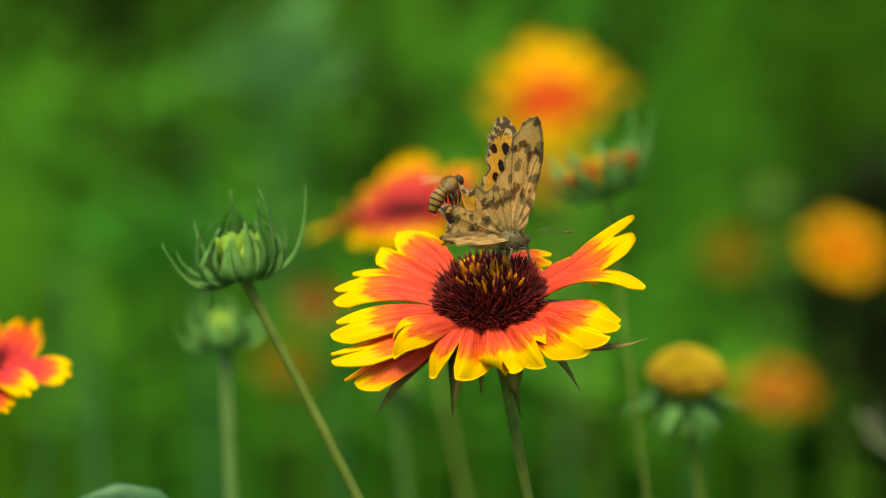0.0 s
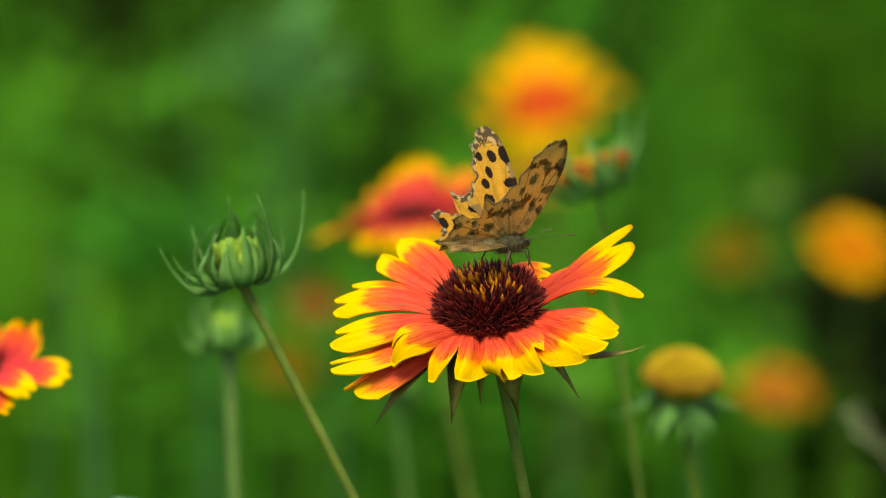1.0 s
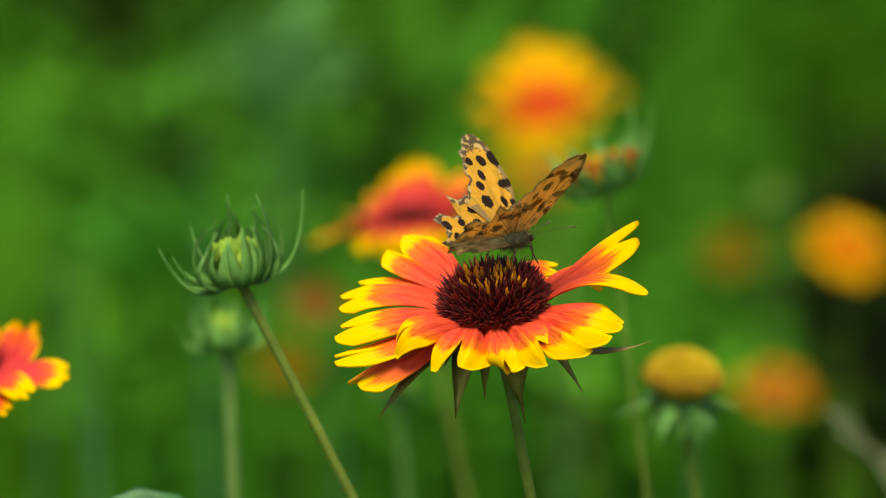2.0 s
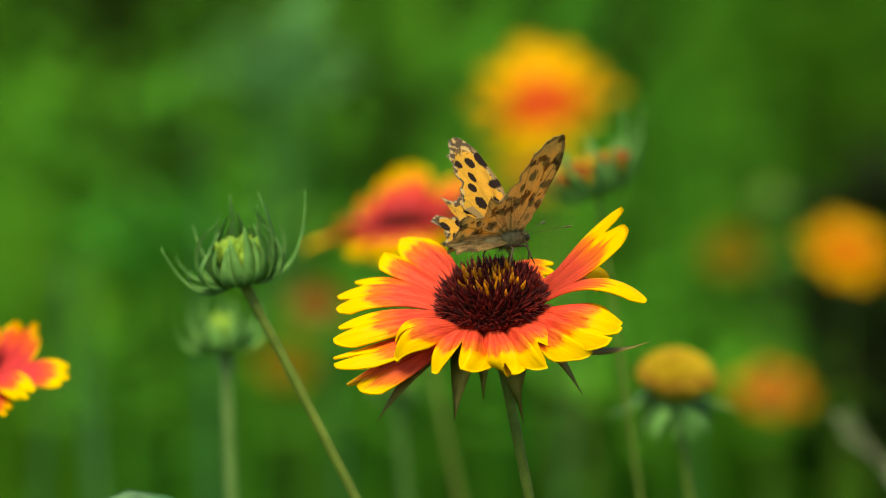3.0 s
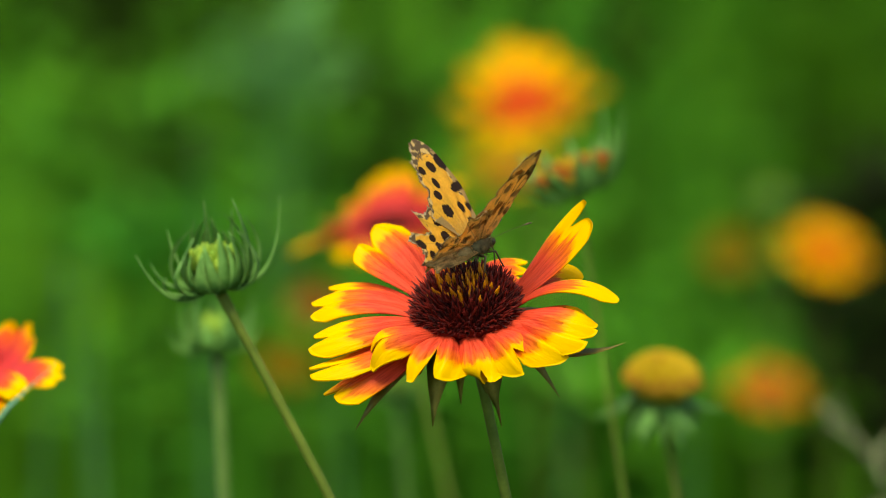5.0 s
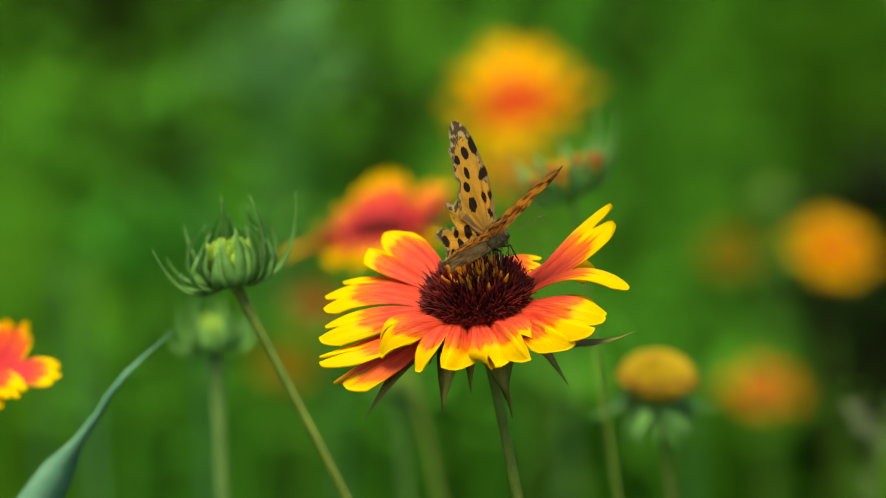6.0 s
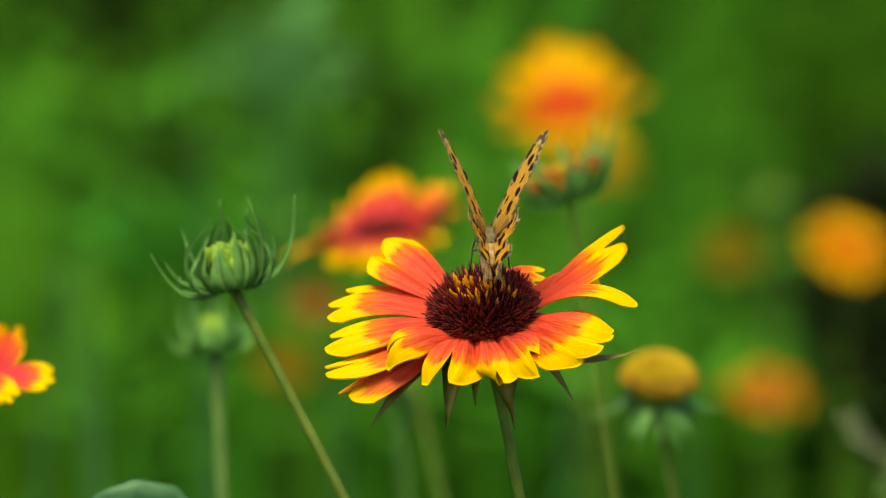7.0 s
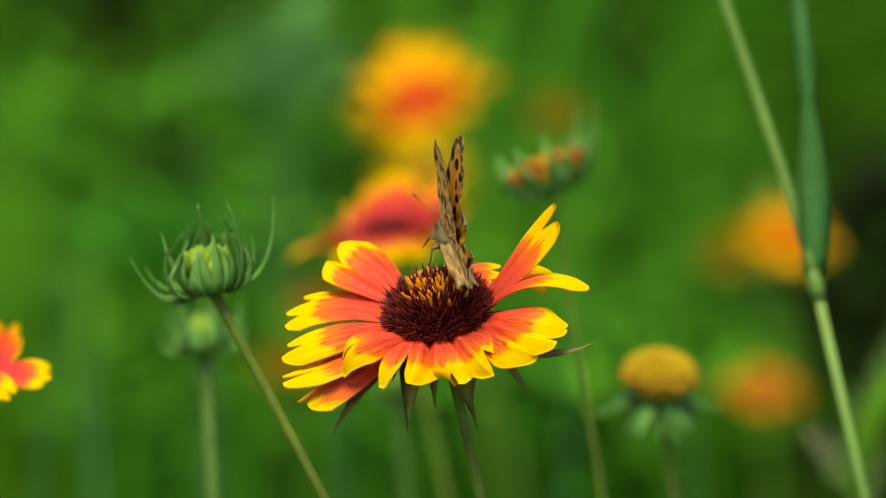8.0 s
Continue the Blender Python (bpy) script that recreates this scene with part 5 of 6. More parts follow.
def motions():
    main_rows([
        (0, 0.0087, -0.0056, 0.4401, 19.4, -5.4, 0.3), (0.1, 0.0093, -0.0056, 0.4401, 19.2, -5.4, 0.2), (0.2, 0.0095, -0.0056, 0.4402, 19.1, -5.4, 0.1),
        (0.3, 0.0087, -0.0057, 0.4403, 18.9, -5.5, -0.1), (0.4, 0.0085, -0.0057, 0.4402, 18.8, -5.5, -0.2), (0.5, 0.0091, -0.0057, 0.4395, 18.6, -5.5, -0.3),
        (0.6, 0.0096, -0.0053, 0.4388, 18.3, -5.6, -0.2), (0.7, 0.0095, -0.0049, 0.439, 18, -5.6, -0.2), (0.8, 0.0093, -0.0044, 0.4394, 17.8, -5.7, -0.1),
        (0.9, 0.0087, -0.004, 0.439, 17.5, -5.7, -0.1), (1, 0.0085, -0.0036, 0.438, 17.2, -5.8, 0), (1.1, 0.0088, -0.0037, 0.4381, 17.1, -5.8, 0),
        (1.2, 0.0093, -0.0038, 0.4383, 17, -5.8, 0), (1.3, 0.009, -0.0038, 0.4389, 17, -5.9, 0), (1.4, 0.0085, -0.0039, 0.4381, 16.9, -5.9, 0),
        (1.5, 0.0082, -0.004, 0.4382, 16.8, -5.9, 0), (1.6, 0.0094, -0.0041, 0.4386, 15.5, -5.8, -0.7), (1.7, 0.0098, -0.0041, 0.4392, 14.3, -5.6, -1.4),
        (2.8, 0.008, -0.004, 0.4382, 17.8, -5.6, 0.6), (2.9, 0.0095, -0.0039, 0.4384, 17.1, -5.5, 0.5), (3, 0.0091, -0.0037, 0.4388, 16.3, -5.5, 0.4),
        (3.1, 0.0061, -0.0048, 0.438, 18, -5.7, 1.6), (3.2, 0.0058, -0.0059, 0.4374, 19.6, -5.8, 2.8), (3.3, 0.008, -0.0053, 0.4369, 19.2, -5.7, 1.6),
        (3.4, 0.0107, -0.0048, 0.438, 18.9, -5.6, 0.5), (3.5, 0.0106, -0.0042, 0.4399, 18.5, -5.5, -0.7), (3.6, 0.0087, -0.004, 0.4392, 18.3, -5.6, -0.7),
        (3.7, 0.0092, -0.0038, 0.439, 18.2, -5.7, -0.7), (3.8, 0.0099, -0.0035, 0.4384, 18, -5.7, -0.6), (3.9, 0.0103, -0.0033, 0.4394, 17.9, -5.8, -0.6),
        (4, 0.0096, -0.0031, 0.4396, 17.7, -5.9, -0.6), (4.1, 0.008, -0.0045, 0.4388, 18.4, -5.9, 0.4), (4.2, 0.0063, -0.006, 0.4382, 19.2, -5.9, 1.4),
        (4.3, 0.0068, -0.0054, 0.4385, 19.3, -6.2, 0.7), (4.4, 0.0081, -0.0048, 0.4393, 19.4, -6.5, 0.1), (4.5, 0.0076, -0.0042, 0.439, 19.5, -6.8, -0.6),
        (4.6, 0.0061, -0.0048, 0.4384, 19.2, -7, -0.1), (4.7, 0.0044, -0.0054, 0.4383, 18.9, -7.3, 0.5), (5.8, 0.0046, -0.0044, 0.4381, 19.4, -7.1, 0.6),
        (5.9, 0.0051, -0.0039, 0.4394, 17.2, -7.3, -0.5), (6, 0.0064, -0.0034, 0.4397, 15.1, -7.5, -1.6), (6.1, 0.0067, -0.0048, 0.4384, 15.6, -7.8, -0.9),
        (6.2, 0.0031, -0.0062, 0.4385, 16.1, -8.1, -0.1), (6.3, 0.0032, -0.0056, 0.4386, 15.4, -7.7, -1.1), (6.4, 0.0066, -0.005, 0.44, 14.8, -7.3, -2),
        (6.5, 0.0088, -0.0044, 0.4405, 14.1, -6.9, -3), (6.6, 0.0095, -0.0044, 0.439, 14.7, -6.7, -2.3), (6.7, 0.0087, -0.0044, 0.4382, 15.2, -6.5, -1.6),
        (6.8, 0.0071, -0.0043, 0.4383, 15.8, -6.2, -0.8), (6.9, 0.0066, -0.0043, 0.4382, 16.3, -6, -0.1), (7, 0.0075, -0.0043, 0.4374, 16.9, -5.8, 0.6),
        (7.1, 0.0094, -0.005, 0.4389, 18.1, -6, -0.3), (7.2, 0.0094, -0.0057, 0.4401, 19.2, -6.2, -1.1), (7.3, 0.0089, -0.0064, 0.4406, 20.4, -6.4, -2),
        (7.4, 0.0085, -0.0071, 0.4416, 21.5, -6.6, -2.8), (7.5, 0.007, -0.0078, 0.4419, 22.7, -6.8, -3.7), (7.6, 0.0049, -0.0066, 0.4402, 20.6, -8, -2),
        (7.7, 0.0029, -0.0053, 0.4388, 18.4, -9.2, -0.2), (7.8, 0.0025, -0.0047, 0.4385, 18.2, -9.2, -0.5), (7.9, 0.0027, -0.0042, 0.4382, 18, -9.3, -0.9),
        (8, -0.0008, -0.0036, 0.4371, 17.8, -9.3, -1.2),
    ])
    flex(9, [
        (0, 1.8, -1.2), (0.5, 3.1, 0), (1, -0.2, 1.5), (1.5, -0.4, 1), (1.7, 0.4, -1.4), (3, 8.2, 4.4), (3.2, 33.4, 6.3), (3.5, 12.5, 2.9),
        (4, 6.6, -7.4), (4.2, 8, 1.2), (4.5, 6.7, 1.6), (4.7, 14.3, 3.3), (5.8, 10.5, 6), (6, 4.6, 4), (6.2, 12.3, 1), (6.5, 8.8, -4.2),
        (7, 2, 1), (7.5, 15.2, -6.4), (7.7, 16.5, -5), (8, 15.5, -1.1),
    ])
    flex(13, [
        (0, -5.5, -0.6), (0.5, 6.2, 2.5), (1, -1.5, -1.9), (1.5, -0.6, -0.9), (1.7, 1.2, 1.1), (3, -2.7, -1.1), (3.2, 14.3, -13.2), (3.5, 9.7, -0.4),
        (4, 9.8, 0.1), (4.2, 5.6, 2.6), (4.5, 8.1, 1.3), (4.7, 9.2, -0.3), (5.8, 6.1, 3.2), (6, 2.4, 2.5), (6.2, 11.2, -0.2), (6.5, 4.0, 5.3),
        (7, 4.0, 5.1), (7.5, 10.6, -1.1), (7.7, 10.7, -0.9), (8, 5.0, 5.5),
    ])
    flex(8, [
        (0, 0.8, 0.8), (0.5, 0.6, 0.1), (1, -0.1, 1.2), (1.5, -0.4, 1.2), (1.7, 0.9, -1), (3, -1.9, -5.3), (3.2, -7.4, -12.1), (3.5, -2.7, -2),
        (4, -3.1, 0.7), (4.2, 1.4, -2), (4.5, -2.8, 1.1), (4.7, -1, -5.8), (5.8, 2.5, -11), (6, 0.3, -6.4), (6.2, -0.5, 0.6), (6.5, 3.6, -0.8),
        (7, -0.3, -5), (7.5, 6.1, 3.3), (7.7, 3.7, 3.3), (8, 3.9, -1.6),
    ])
    flex(4, [
        (0, -8, -3), (0.5, 2.7, 2.2), (1, 0.4, 1.4), (1.5, 0.9, 0.4), (1.7, 3.5, 0.9), (3, 5.7, 3.3), (3.2, 5, 2.5), (3.5, 6.1, 2.6),
        (4, 6.3, 3.4), (4.2, 1.2, 1.1), (4.5, 7.4, 3.3), (4.7, 7, 2.9), (5.8, 2.2, -0.4), (6, 0.3, 0), (6.2, 5.8, 1.1), (6.5, 16.4, -1.4),
        (7, 0.8, -0.6), (7.5, 27.9, 4.8), (7.7, 6.7, 2.9), (8, 4.8, 2.5),
    ])
    flex(12, [(0, 0, 0), (5.8, 2, 0), (6, 4, 0), (6.2, 14, 0), (6.5, 6, 0), (7, 0, 0), (7.3, 6, 0), (7.5, 42, 0), (7.6, 40, 0), (7.7, 26, 0), (7.8, 10, 0), (8, 4, 0)])
    fly_rows([
        (0, 0.0114, -0.0087, 0.4517, 42.4, -5.1, 0.5, 72.4, 88.2, -4.3), (0.1, 0.0121, -0.0085, 0.4517, 40.7, -5.2, 0.8, 70.2, 83.6, -3.9),
        (0.2, 0.0123, -0.0088, 0.452, 42.7, -5.1, 0.9, 56.9, 63.3, -4.3), (0.3, 0.0112, -0.0093, 0.4522, 47.9, -4.4, 1.7, 45.4, 43.4, -5.1),
        (0.4, 0.0109, -0.0089, 0.4521, 45.2, -4.7, 1.2, 49.1, 50.8, -7), (0.5, 0.0116, -0.0083, 0.4512, 38.2, -5.1, 0.9, 73.4, 76.8, -3.9),
        (0.6, 0.0123, -0.0077, 0.4506, 40.6, -4.7, 1, 77.4, 85.9, -4.1), (0.7, 0.0124, -0.0071, 0.4511, 40.8, -4.7, 0.6, 68.2, 68.4, -6.6),
        (0.8, 0.0122, -0.0071, 0.4519, 40.5, -4.7, 1.2, 61.1, 68.7, -3.6), (0.9, 0.0114, -0.0065, 0.4518, 42.6, -4.7, 1.4, 52.3, 56.3, -5.5),
        (1, 0.0113, -0.0055, 0.4507, 38.6, -4.7, 1.1, 59.4, 62.8, -7.7), (1.1, 0.0113, -0.0058, 0.451, 39.2, -4.7, 1, 66.3, 87.7, -4.9),
        (1.2, 0.0117, -0.006, 0.4513, 44.6, -3, 0.9, 63.5, 52.2, -3.7), (1.3, 0.0109, -0.0063, 0.4523, 49.3, -1.2, 1.6, 35.1, 27.6, 1.2),
        (1.4, 0.0099, -0.0064, 0.4513, 50.3, -2.8, 1.9, 16.6, 13.6, 2.7), (1.5, 0.0092, -0.0063, 0.4516, 49.2, -1.1, 1.3, 28.6, 27.5, 1.1),
        (1.6, 0.0115, -0.0058, 0.4514, 43.2, 1.3, 0.7, 50.8, 52.9, -3.3), (1.7, 0.0127, -0.0055, 0.4514, 42.2, -1.7, 0.7, 54.9, 54.6, -6.5),
        (2.8, 0.0095, -0.0061, 0.4511, 45.7, -0.6, 0.7, 18.6, 24.4, -3.5), (2.9, 0.0117, -0.0056, 0.4511, 40.6, -3, 0.7, 51.6, 62.3, -5.8),
        (3, 0.0115, -0.0055, 0.4514, 44.7, -1.9, 0.9, 45.3, 62, -9.6), (3.1, 0.0074, -0.0069, 0.451, 49, 1.4, 0.4, 21.2, 29, -9),
        (3.2, 0.0069, -0.0082, 0.4508, 48.7, 3.6, 0.1, 38.8, 50.3, -9.1), (3.3, 0.0097, -0.007, 0.4493, 49.8, 5.3, -0.5, 87.5, 73.2, -15.6),
        (3.4, 0.013, -0.0064, 0.45, 48.4, 2, -0.2, 81, 68.2, -11), (3.5, 0.0127, -0.0065, 0.4518, 51.5, 3.5, 0.4, 51.8, 45.5, -8.8),
        (3.6, 0.0102, -0.0059, 0.4511, 47.5, 2.7, 0, 46.7, 36.4, -11.8), (3.7, 0.0108, -0.0052, 0.451, 42.4, 3.5, -0.5, 53, 43.8, -9.1),
        (3.8, 0.0117, -0.0048, 0.4504, 45.7, 1.7, -0.8, 58.1, 50.6, -6.2), (3.9, 0.0122, -0.0059, 0.4519, 55.6, 3.2, 1.1, 40.4, 37.9, -5.5),
        (4, 0.0113, -0.0057, 0.4523, 55, 4.2, 1.5, 36.6, 36.6, -3.9), (4.1, 0.0096, -0.0065, 0.4517, 47.1, 4.4, 0.4, 40.5, 36.6, -11.3),
        (4.2, 0.0077, -0.0085, 0.4513, 58.3, 1.9, 0.4, 18.4, 19.9, -5.6), (4.3, 0.0081, -0.0082, 0.4511, 58.6, 1.1, 1.4, 1.8, 3.7, -6.6),
        (4.4, 0.0097, -0.0075, 0.4515, 58.7, 2.5, 1, 7.1, 7.2, -8.1), (4.5, 0.0088, -0.0063, 0.4505, 52.7, 4.3, -0.5, 29.3, 21.8, -11.8),
        (4.6, 0.0072, -0.0065, 0.45, 51.7, 3.2, -0.3, 52.8, 61.6, -5.7), (4.7, 0.0053, -0.0071, 0.4503, 52.4, 3.6, -0.2, 45.2, 59.3, -5.8),
        (5.8, 0.008, -0.0059, 0.4497, 58.4, 8, -0.1, 82.9, 48.2, -19), (5.9, 0.0077, -0.005, 0.4509, 53.3, 3.8, -1, 54.8, 19.4, -14.9),
        (6, 0.0086, -0.0041, 0.4507, 57.1, 6, -0.4, 76.8, 42.6, -18), (6.1, 0.0093, -0.006, 0.4498, 58.9, 4.6, 1.3, 83.8, 81.5, -7.1),
        (6.2, 0.0049, -0.0074, 0.4507, 61.8, 11.7, -0.2, 70.2, 55.9, -15.7), (6.3, 0.0044, -0.0069, 0.4505, 64.1, 12.5, -0.5, 41.9, 36.6, -15.5),
        (6.4, 0.0081, -0.0067, 0.452, 72.6, 9.8, 0.8, 27.2, 14.5, -3.7), (6.5, 0.0104, -0.005, 0.4523, 76.3, 10.8, 1, 79.2, 58.5, -14.4),
        (6.6, 0.0113, -0.0049, 0.4509, 80.8, 8, -0.1, 68.5, 48.9, -5.9), (6.7, 0.0102, -0.0063, 0.4503, 84.1, 10.4, 0.2, 24.4, 10.7, -3),
        (6.8, 0.0081, -0.0067, 0.451, 85.7, 12.9, 1.4, 22.7, 12.8, -3.2), (6.9, 0.0074, -0.0055, 0.4514, 89.6, 15, 0.3, 58.7, 60.5, -5.2),
        (7, 0.0086, -0.0056, 0.4509, 92.3, 17.6, 0.5, 65.8, 64.1, -5.6), (7.1, 0.0112, -0.0077, 0.4518, 93.3, 16.6, -0.1, 23.3, 6.7, -4.1),
        (7.2, 0.0114, -0.0076, 0.4524, 94.3, 16.8, 1, 34.9, 10.6, -5), (7.3, 0.0109, -0.0081, 0.452, 94.8, 17.5, 0.5, 73.3, 42.5, -12.3),
        (7.4, 0.0105, -0.0091, 0.4522, 96.2, 17.7, 0.3, 82.1, 56, -12.5), (7.5, 0.0086, -0.0099, 0.4516, 97.5, 17, 0.2, 78.7, 35.7, -9.3),
        (7.6, 0.0064, -0.0083, 0.4502, 98.6, 16.1, 0.2, 75.7, 31.6, -14.7), (7.7, 0.0044, -0.0057, 0.4493, 102.1, 17.9, 2.4, 89.4, 45.1, -3.3),
        (7.8, 0.0043, -0.0057, 0.4503, 100.3, 17.4, 0.2, 69.8, 40.2, -12.8), (7.9, 0.0051, -0.0056, 0.4513, 103.7, 21.2, 3.9, 82, 84.6, -18.6),
        (8, 0.0009, -0.005, 0.4513, 105.9, 21.6, 1.1, 76.6, 93.4, -21.4),
    ])
    sway(bud_near, BUD_FOOT, BUD_HEAD, [
        (0, -0.0392, 0.0325, 0.4423), (0.5, -0.04, 0.0323, 0.441), (1, -0.0396, 0.0323, 0.4413), (1.5, -0.0402, 0.0323, 0.4412),
        (1.7, -0.0397, 0.0323, 0.4414), (2.8, -0.0401, 0.0323, 0.4412), (3, -0.0393, 0.0324, 0.4415), (3.2, -0.0419, 0.0321, 0.4402),
        (3.5, -0.0381, 0.0324, 0.4418), (4, -0.0387, 0.0325, 0.4423), (4.2, -0.0419, 0.0322, 0.4404), (4.5, -0.0402, 0.0323, 0.441),
        (4.7, -0.0434, 0.0321, 0.44), (5.8, -0.0447, 0.0322, 0.4405), (6, -0.041, 0.0323, 0.4412), (6.2, -0.0448, 0.0319, 0.4391),
        (6.5, -0.0403, 0.0323, 0.4414), (7, -0.0413, 0.0322, 0.4405), (7.5, -0.0432, 0.032, 0.4397), (7.7, -0.0434, 0.0321, 0.4399),
        (8, -0.0453, 0.0321, 0.4398),
    ])
    sway(bud_far, BUD2_FOOT, BUD2_HEAD, [
        (0, -0.0482, 0.1437, 0.4063), (0.5, -0.0478, 0.1437, 0.4061), (1, -0.0474, 0.1436, 0.4059), (1.5, -0.0474, 0.1436, 0.4059),
        (3, -0.0481, 0.1436, 0.4057), (3.5, -0.0472, 0.1436, 0.4059), (4, -0.0467, 0.1436, 0.4059), (4.5, -0.0492, 0.1436, 0.4057),
        (6, -0.0503, 0.1435, 0.4054), (6.5, -0.0488, 0.1435, 0.4054), (7, -0.0503, 0.1435, 0.4054), (7.5, -0.0503, 0.1435, 0.4054),
        (8, -0.0526, 0.1435, 0.4053),
    ])
    sway(left_flower, LEFT_FOOT, LEFT_HEAD, [
        (0, -0.0997, 0.068, 0.4115), (0.5, -0.1002, 0.068, 0.4116), (1, -0.0999, 0.0679, 0.4112), (1.5, -0.1002, 0.0679, 0.4109),
        (3, -0.1002, 0.0679, 0.4109), (3.5, -0.1, 0.0679, 0.4109), (4, -0.0993, 0.0679, 0.4113), (4.5, -0.1016, 0.0679, 0.4109),
        (5.8, -0.1008, 0.0679, 0.4109), (6, -0.102, 0.0679, 0.4111), (6.5, -0.1063, 0.0677, 0.4103), (7, -0.1033, 0.0677, 0.4101),
        (7.5, -0.1037, 0.0678, 0.4105), (8, -0.1039, 0.0678, 0.4106),
    ])
    sway(back_flower, BACK_FOOT, BACK_HEAD, [
        (0, -0.0094, 0.3049, 0.403), (0.5, -0.0099, 0.3047, 0.4015), (1, -0.008, 0.3048, 0.4021), (1.5, -0.0076, 0.3048, 0.4021),
        (3, -0.0104, 0.3045, 0.4002), (3.5, -0.0091, 0.3046, 0.401), (4, -0.0089, 0.3046, 0.401), (4.5, -0.0142, 0.3044, 0.3998),
        (5.8, -0.0126, 0.3042, 0.3988), (6, -0.0161, 0.3041, 0.3984), (6.2, -0.0216, 0.3036, 0.3955), (6.5, -0.0152, 0.3041, 0.3984),
        (7, -0.0156, 0.3041, 0.3981), (7.5, -0.018, 0.3041, 0.3984), (7.7, -0.0224, 0.3036, 0.3952), (8, -0.0139, 0.3042, 0.3985),
    ])
    sway(top_flower, TOP_FOOT, TOP_HEAD, [
        (0, 0.0419, 0.8586, 0.3548), (0.5, 0.0406, 0.8586, 0.3546), (1, 0.0395, 0.8585, 0.3539), (1.5, 0.0399, 0.8583, 0.3533),
        (3, 0.0388, 0.8584, 0.3537), (3.5, 0.0395, 0.8584, 0.3537), (4, 0.0388, 0.8585, 0.3539), (4.5, 0.0264, 0.8588, 0.3561),
        (4.7, 0.028, 0.8587, 0.3552), (5.8, 0.0366, 0.8583, 0.3533), (6, 0.0287, 0.8585, 0.3543), (6.5, 0.0298, 0.8585, 0.3543),
        (7, 0.0476, 0.8583, 0.3533), (7.5, 0.019, 0.8587, 0.3552), (7.7, 0.0179, 0.8586, 0.3548), (8, -0.0086, 0.8586, 0.3548),
    ])
    sway(low_flower, LOW_FOOT, LOW_HEAD, [
        (0, 0.0391, 1.019, 0.2985), (0.5, 0.0374, 1.0192, 0.2993), (1, 0.0362, 1.019, 0.2985), (1.5, 0.0367, 1.0189, 0.2978),
        (3, 0.0355, 1.0191, 0.299), (3.5, 0.0362, 1.0191, 0.299), (4, 0.0338, 1.0192, 0.2993), (4.5, 0.0204, 1.0195, 0.3012),
        (5.8, 0.0313, 1.019, 0.2985), (6, 0.0228, 1.0192, 0.2993), (6.5, 0.024, 1.0192, 0.2993), (7, 0.0573, 1.02, 0.3038),
        (7.5, 0.0136, 1.0193, 0.2997), (8, -0.0124, 1.0187, 0.2966),
    ])
    sway(dish_head, DISH_FOOT, DISH_HEAD, [
        (0, 0.0347, 0.1495, 0.4395), (0.5, 0.0316, 0.1496, 0.4397), (1, 0.0328, 0.1496, 0.4397), (1.5, 0.0347, 0.1497, 0.4402),
        (3, 0.0328, 0.1496, 0.4397), (3.5, 0.031, 0.1496, 0.4397), (4, 0.0297, 0.1495, 0.4395), (4.2, 0.0266, 0.1495, 0.4392),
        (4.5, 0.0285, 0.1495, 0.4395), (4.7, 0.0288, 0.1495, 0.4395), (5.8, 0.0273, 0.1495, 0.4392), (6, 0.0271, 0.1495, 0.439),
        (6.2, 0.0222, 0.1492, 0.4373), (6.5, 0.0266, 0.1495, 0.4395), (6.6, 0.0345, 0.1495, 0.4392), (6.8, 0.0322, 0.1494, 0.4388), (7, 0.0266, 0.1493, 0.4383), (7.5, 0.0247, 0.1495, 0.439),
        (7.7, 0.0185, 0.1493, 0.4379), (8, 0.0228, 0.1496, 0.44),
    ])
    sway(gold_head, GOLD_FOOT, GOLD_HEAD, [
        (0, 0.0548, 0.158, 0.3911), (0.5, 0.0507, 0.158, 0.3911), (1, 0.0538, 0.158, 0.3907), (1.5, 0.0545, 0.158, 0.3907),
        (3, 0.0524, 0.158, 0.3907), (3.5, 0.0527, 0.158, 0.3907), (4, 0.0534, 0.158, 0.3907), (4.5, 0.0503, 0.1579, 0.3903),
        (6, 0.0482, 0.1579, 0.3902), (6.2, 0.0446, 0.1579, 0.3901), (6.5, 0.0471, 0.1579, 0.3903), (7, 0.0485, 0.1579, 0.3903),
        (7.5, 0.0479, 0.1579, 0.3902), (7.7, 0.0438, 0.1578, 0.3898), (8, 0.0487, 0.158, 0.3907),
    ])
    sway(red_flower, RED_FOOT, RED_HEAD, [
        (0, 0.1489, 1.0688, 0.1942), (1, 0.1489, 1.0688, 0.1942), (1.5, 0.1489, 1.0688, 0.1942), (3.5, 0.1466, 1.0686, 0.1932),
        (4, 0.1471, 1.0687, 0.1937), (4.2, 0.1446, 1.0682, 0.1907), (4.5, 0.1464, 1.0687, 0.1937), (6.5, 0.1426, 1.0688, 0.1942),
        (7, 0.1451, 1.0686, 0.1929), (8, 0.1438, 1.0687, 0.1937),
    ])
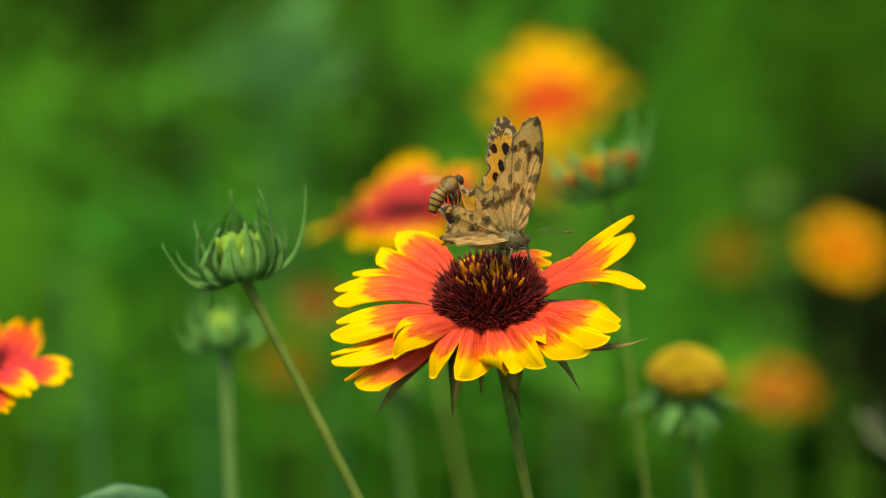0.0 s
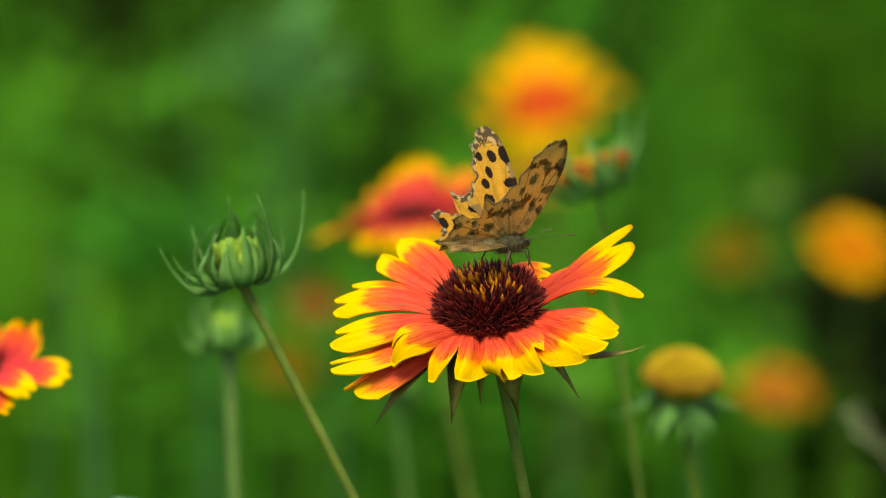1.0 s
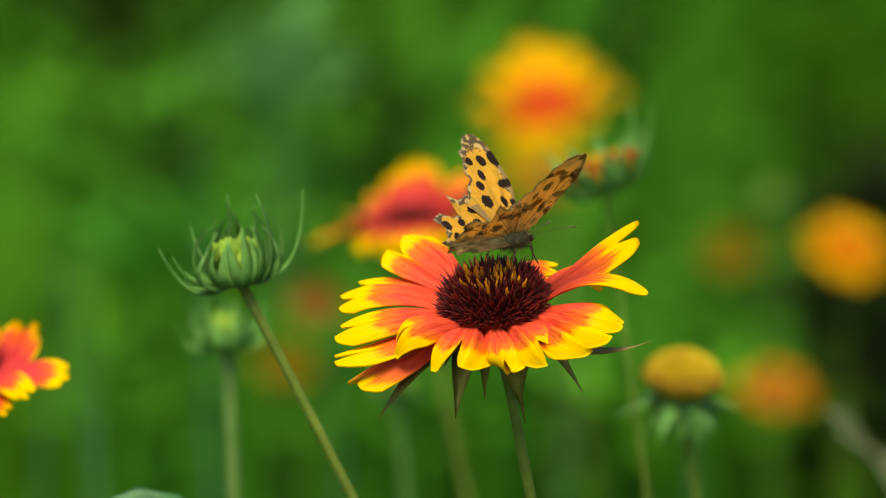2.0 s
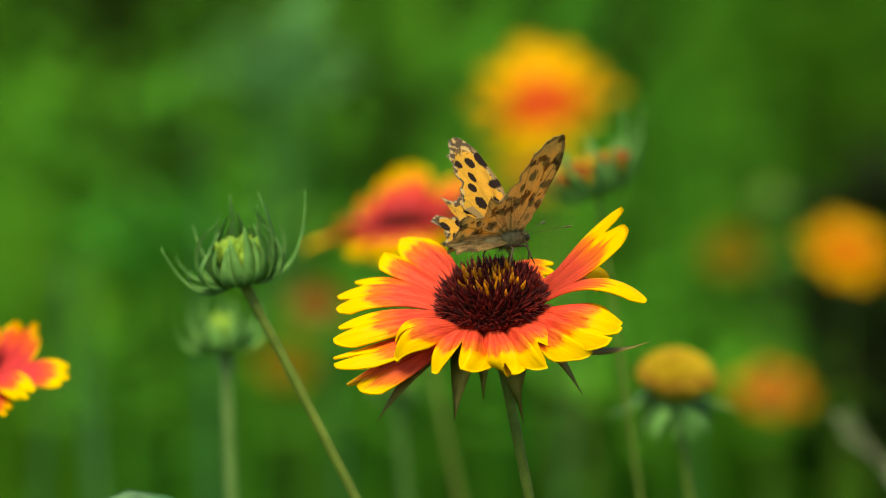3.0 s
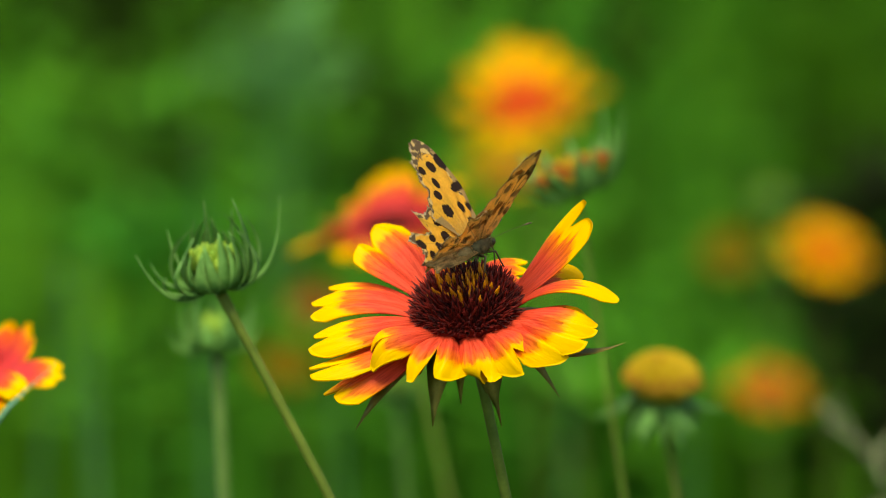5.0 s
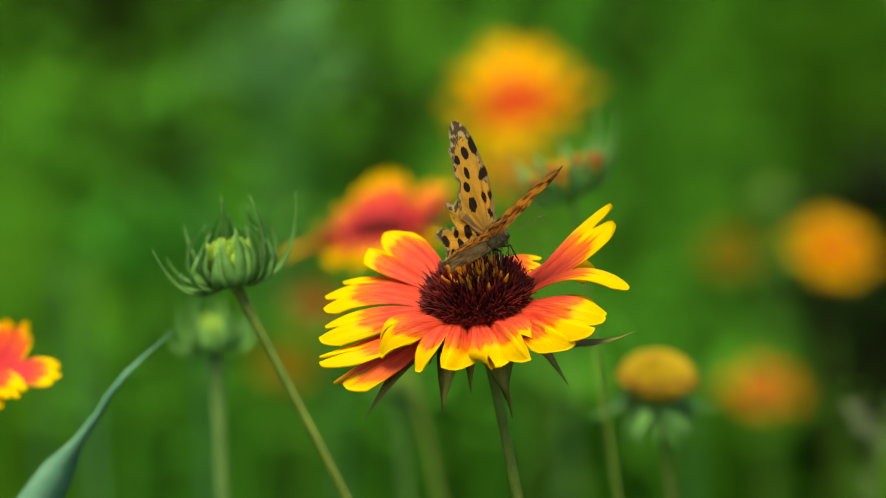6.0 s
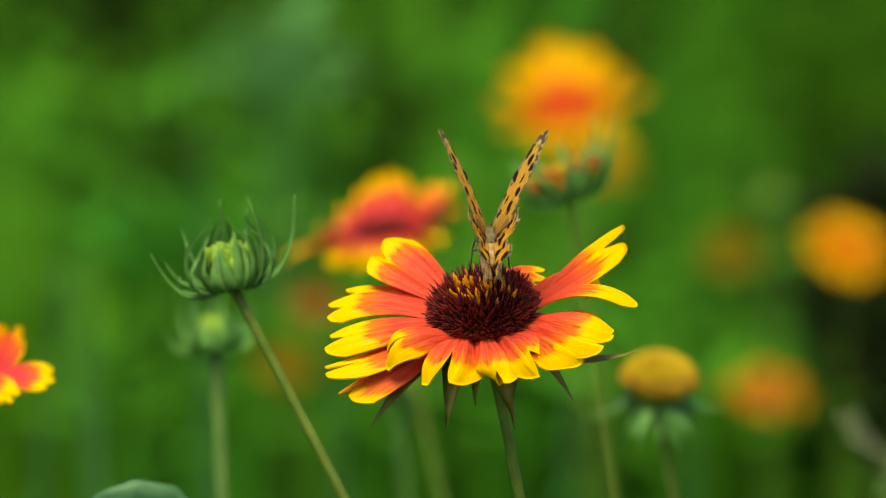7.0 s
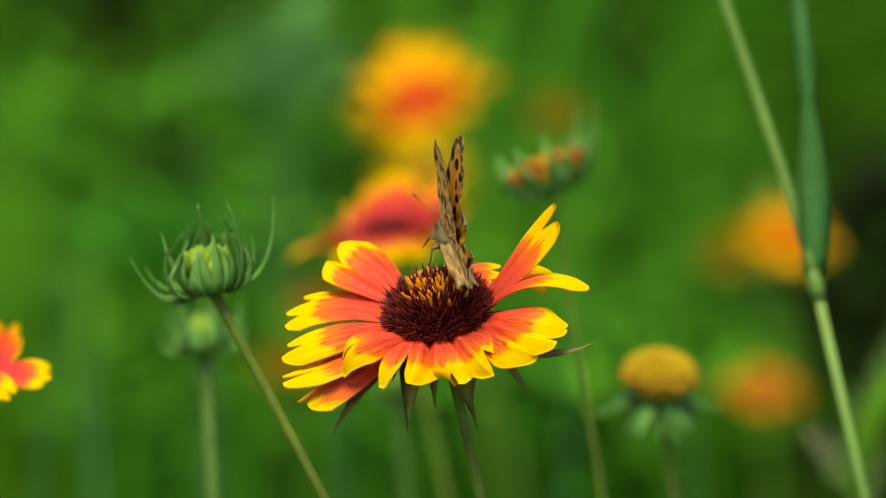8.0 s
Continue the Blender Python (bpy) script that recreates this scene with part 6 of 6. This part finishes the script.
    sway(east_flower, EAST_FOOT, EAST_HEAD, [
        (0, 0.1595, 0.881, 0.2887), (0.5, 0.1583, 0.8809, 0.2881), (1, 0.1628, 0.881, 0.2887), (1.5, 0.161, 0.881, 0.2887),
        (3.5, 0.1606, 0.8808, 0.2876), (4.2, 0.1538, 0.881, 0.2887), (4.5, 0.1505, 0.8808, 0.2876), (6, 0.155, 0.881, 0.2887),
        (6.2, 0.1482, 0.8812, 0.2898), (6.5, 0.1595, 0.881, 0.2887), (7, 0.1606, 0.881, 0.2887), (7.5, 0.1516, 0.881, 0.2887),
        (7.7, 0.1415, 0.8814, 0.2909), (8, 0.137, 0.8818, 0.2932),
    ])
    sway(stalk, STALK_FOOT, STALK_HEAD, [
        (0, 0.1235, 0.0959, 0.4249), (5.8, 0.12, 0.0959, 0.4249), (6.2, 0.0969, 0.0961, 0.4261), (6.5, 0.1099, 0.096, 0.4258),
        (6.7, 0.12, 0.0959, 0.4249), (7.3, 0.1176, 0.096, 0.4255), (7.5, 0.1117, 0.096, 0.4255), (7.6, 0.107, 0.0961, 0.4261),
        (7.7, 0.0869, 0.0961, 0.4261), (7.8, 0.0802, 0.0961, 0.4261), (8, 0.0775, 0.0961, 0.4261),
    ])
    sway(foxtail, FOX_FOOT, FOX_HEAD, [
        (0, 0.1277, 0.2163, 0.3835), (5.8, 0.1236, 0.2163, 0.3835), (6.2, 0.1061, 0.217, 0.3874), (6.5, 0.1047, 0.2173, 0.3888),
        (6.7, 0.1155, 0.2168, 0.3861), (7.3, 0.1209, 0.2163, 0.3835), (7.5, 0.1196, 0.2168, 0.3861), (7.7, 0.1047, 0.217, 0.3874), (7.8, 0.1010, 0.217, 0.3878),
        (8, 0.1074, 0.2173, 0.3888),
    ])
    sway(sprig, SPRIG_FOOT, SPRIG_HEAD, [
        (0, 0.1144, 0.3124, 0.3487), (0.5, 0.1107, 0.3124, 0.3487), (1, 0.11, 0.3127, 0.3502), (1.5, 0.1063, 0.3127, 0.3502),
        (3, 0.1078, 0.3124, 0.3487), (3.2, 0.1055, 0.3125, 0.3495), (3.5, 0.1048, 0.3125, 0.3495), (4, 0.1063, 0.3125, 0.3495),
        (4.5, 0.1018, 0.3129, 0.3516), (6, 0.1107, 0.3129, 0.3516), (6.5, 0.0944, 0.3116, 0.3443), (7, 0.1093, 0.3124, 0.3487),
        (7.5, 0.0974, 0.3123, 0.348), (8, 0.1003, 0.3116, 0.3443),
    ])
    sway(blue_leaf, BLUE_FOOT, BLUE_HEAD, [
        (0, -0.1062, 0.0484, 0.3971), (4, -0.1017, 0.0484, 0.3971), (4.7, -0.0949, 0.0488, 0.3993), (5.8, -0.0747, 0.0495, 0.4037),
        (6, -0.0685, 0.05, 0.4065), (6.2, -0.0837, 0.049, 0.4004), (6.6, -0.1017, 0.0484, 0.3971), (8, -0.1062, 0.0484, 0.3971),
    ])
    sway(arch_leaf, ARCH_FOOT, ARCH_HEAD, [
        (0, -0.0634, 0.0466, 0.3872), (0.5, -0.0634, 0.0463, 0.3854), (1, -0.0634, 0.0462, 0.3846), (1.5, -0.0589, 0.0465, 0.3862),
        (3, -0.0612, 0.0464, 0.3857), (3.5, -0.0612, 0.0463, 0.3854), (4, -0.0578, 0.0459, 0.3832), (4.2, -0.0522, 0.0471, 0.3901),
        (4.5, -0.0556, 0.0463, 0.3854), (6, -0.0657, 0.0454, 0.3801), (6.5, -0.0657, 0.0458, 0.3823), (7, -0.0601, 0.0468, 0.3879),
        (7.5, -0.0713, 0.0458, 0.3823), (7.7, -0.0713, 0.0469, 0.3884), (7.8, -0.0700, 0.0473, 0.3908), (8, -0.0713, 0.0458, 0.3823),
    ])
    walk(bee_thing, [
        (0, pose(0.0012, -0.005, 0.4617, 0, -30, 25)),
        (0.1, pose(-0.0176, -0.019, 0.4498, 0, -45, 70)),
        (0.2, pose(-0.0438, -0.0217, 0.4343, 0, -55, 100)),
        (0.3, pose(-0.071, -0.0247, 0.4175, 0, -45, 130)),
        (0.4, pose(-0.1046, -0.0358, 0.4029, 0, -20, 160)),
        (0.8, pose(-0.30, 0.10, 0.40, 0, 0, 140)), (4, pose(-0.6, 0.3, 0.50, 0, 0, 110)), (8, pose(-0.7, 0.6, 0.45, 0, 0, 90)),
    ])


motions()
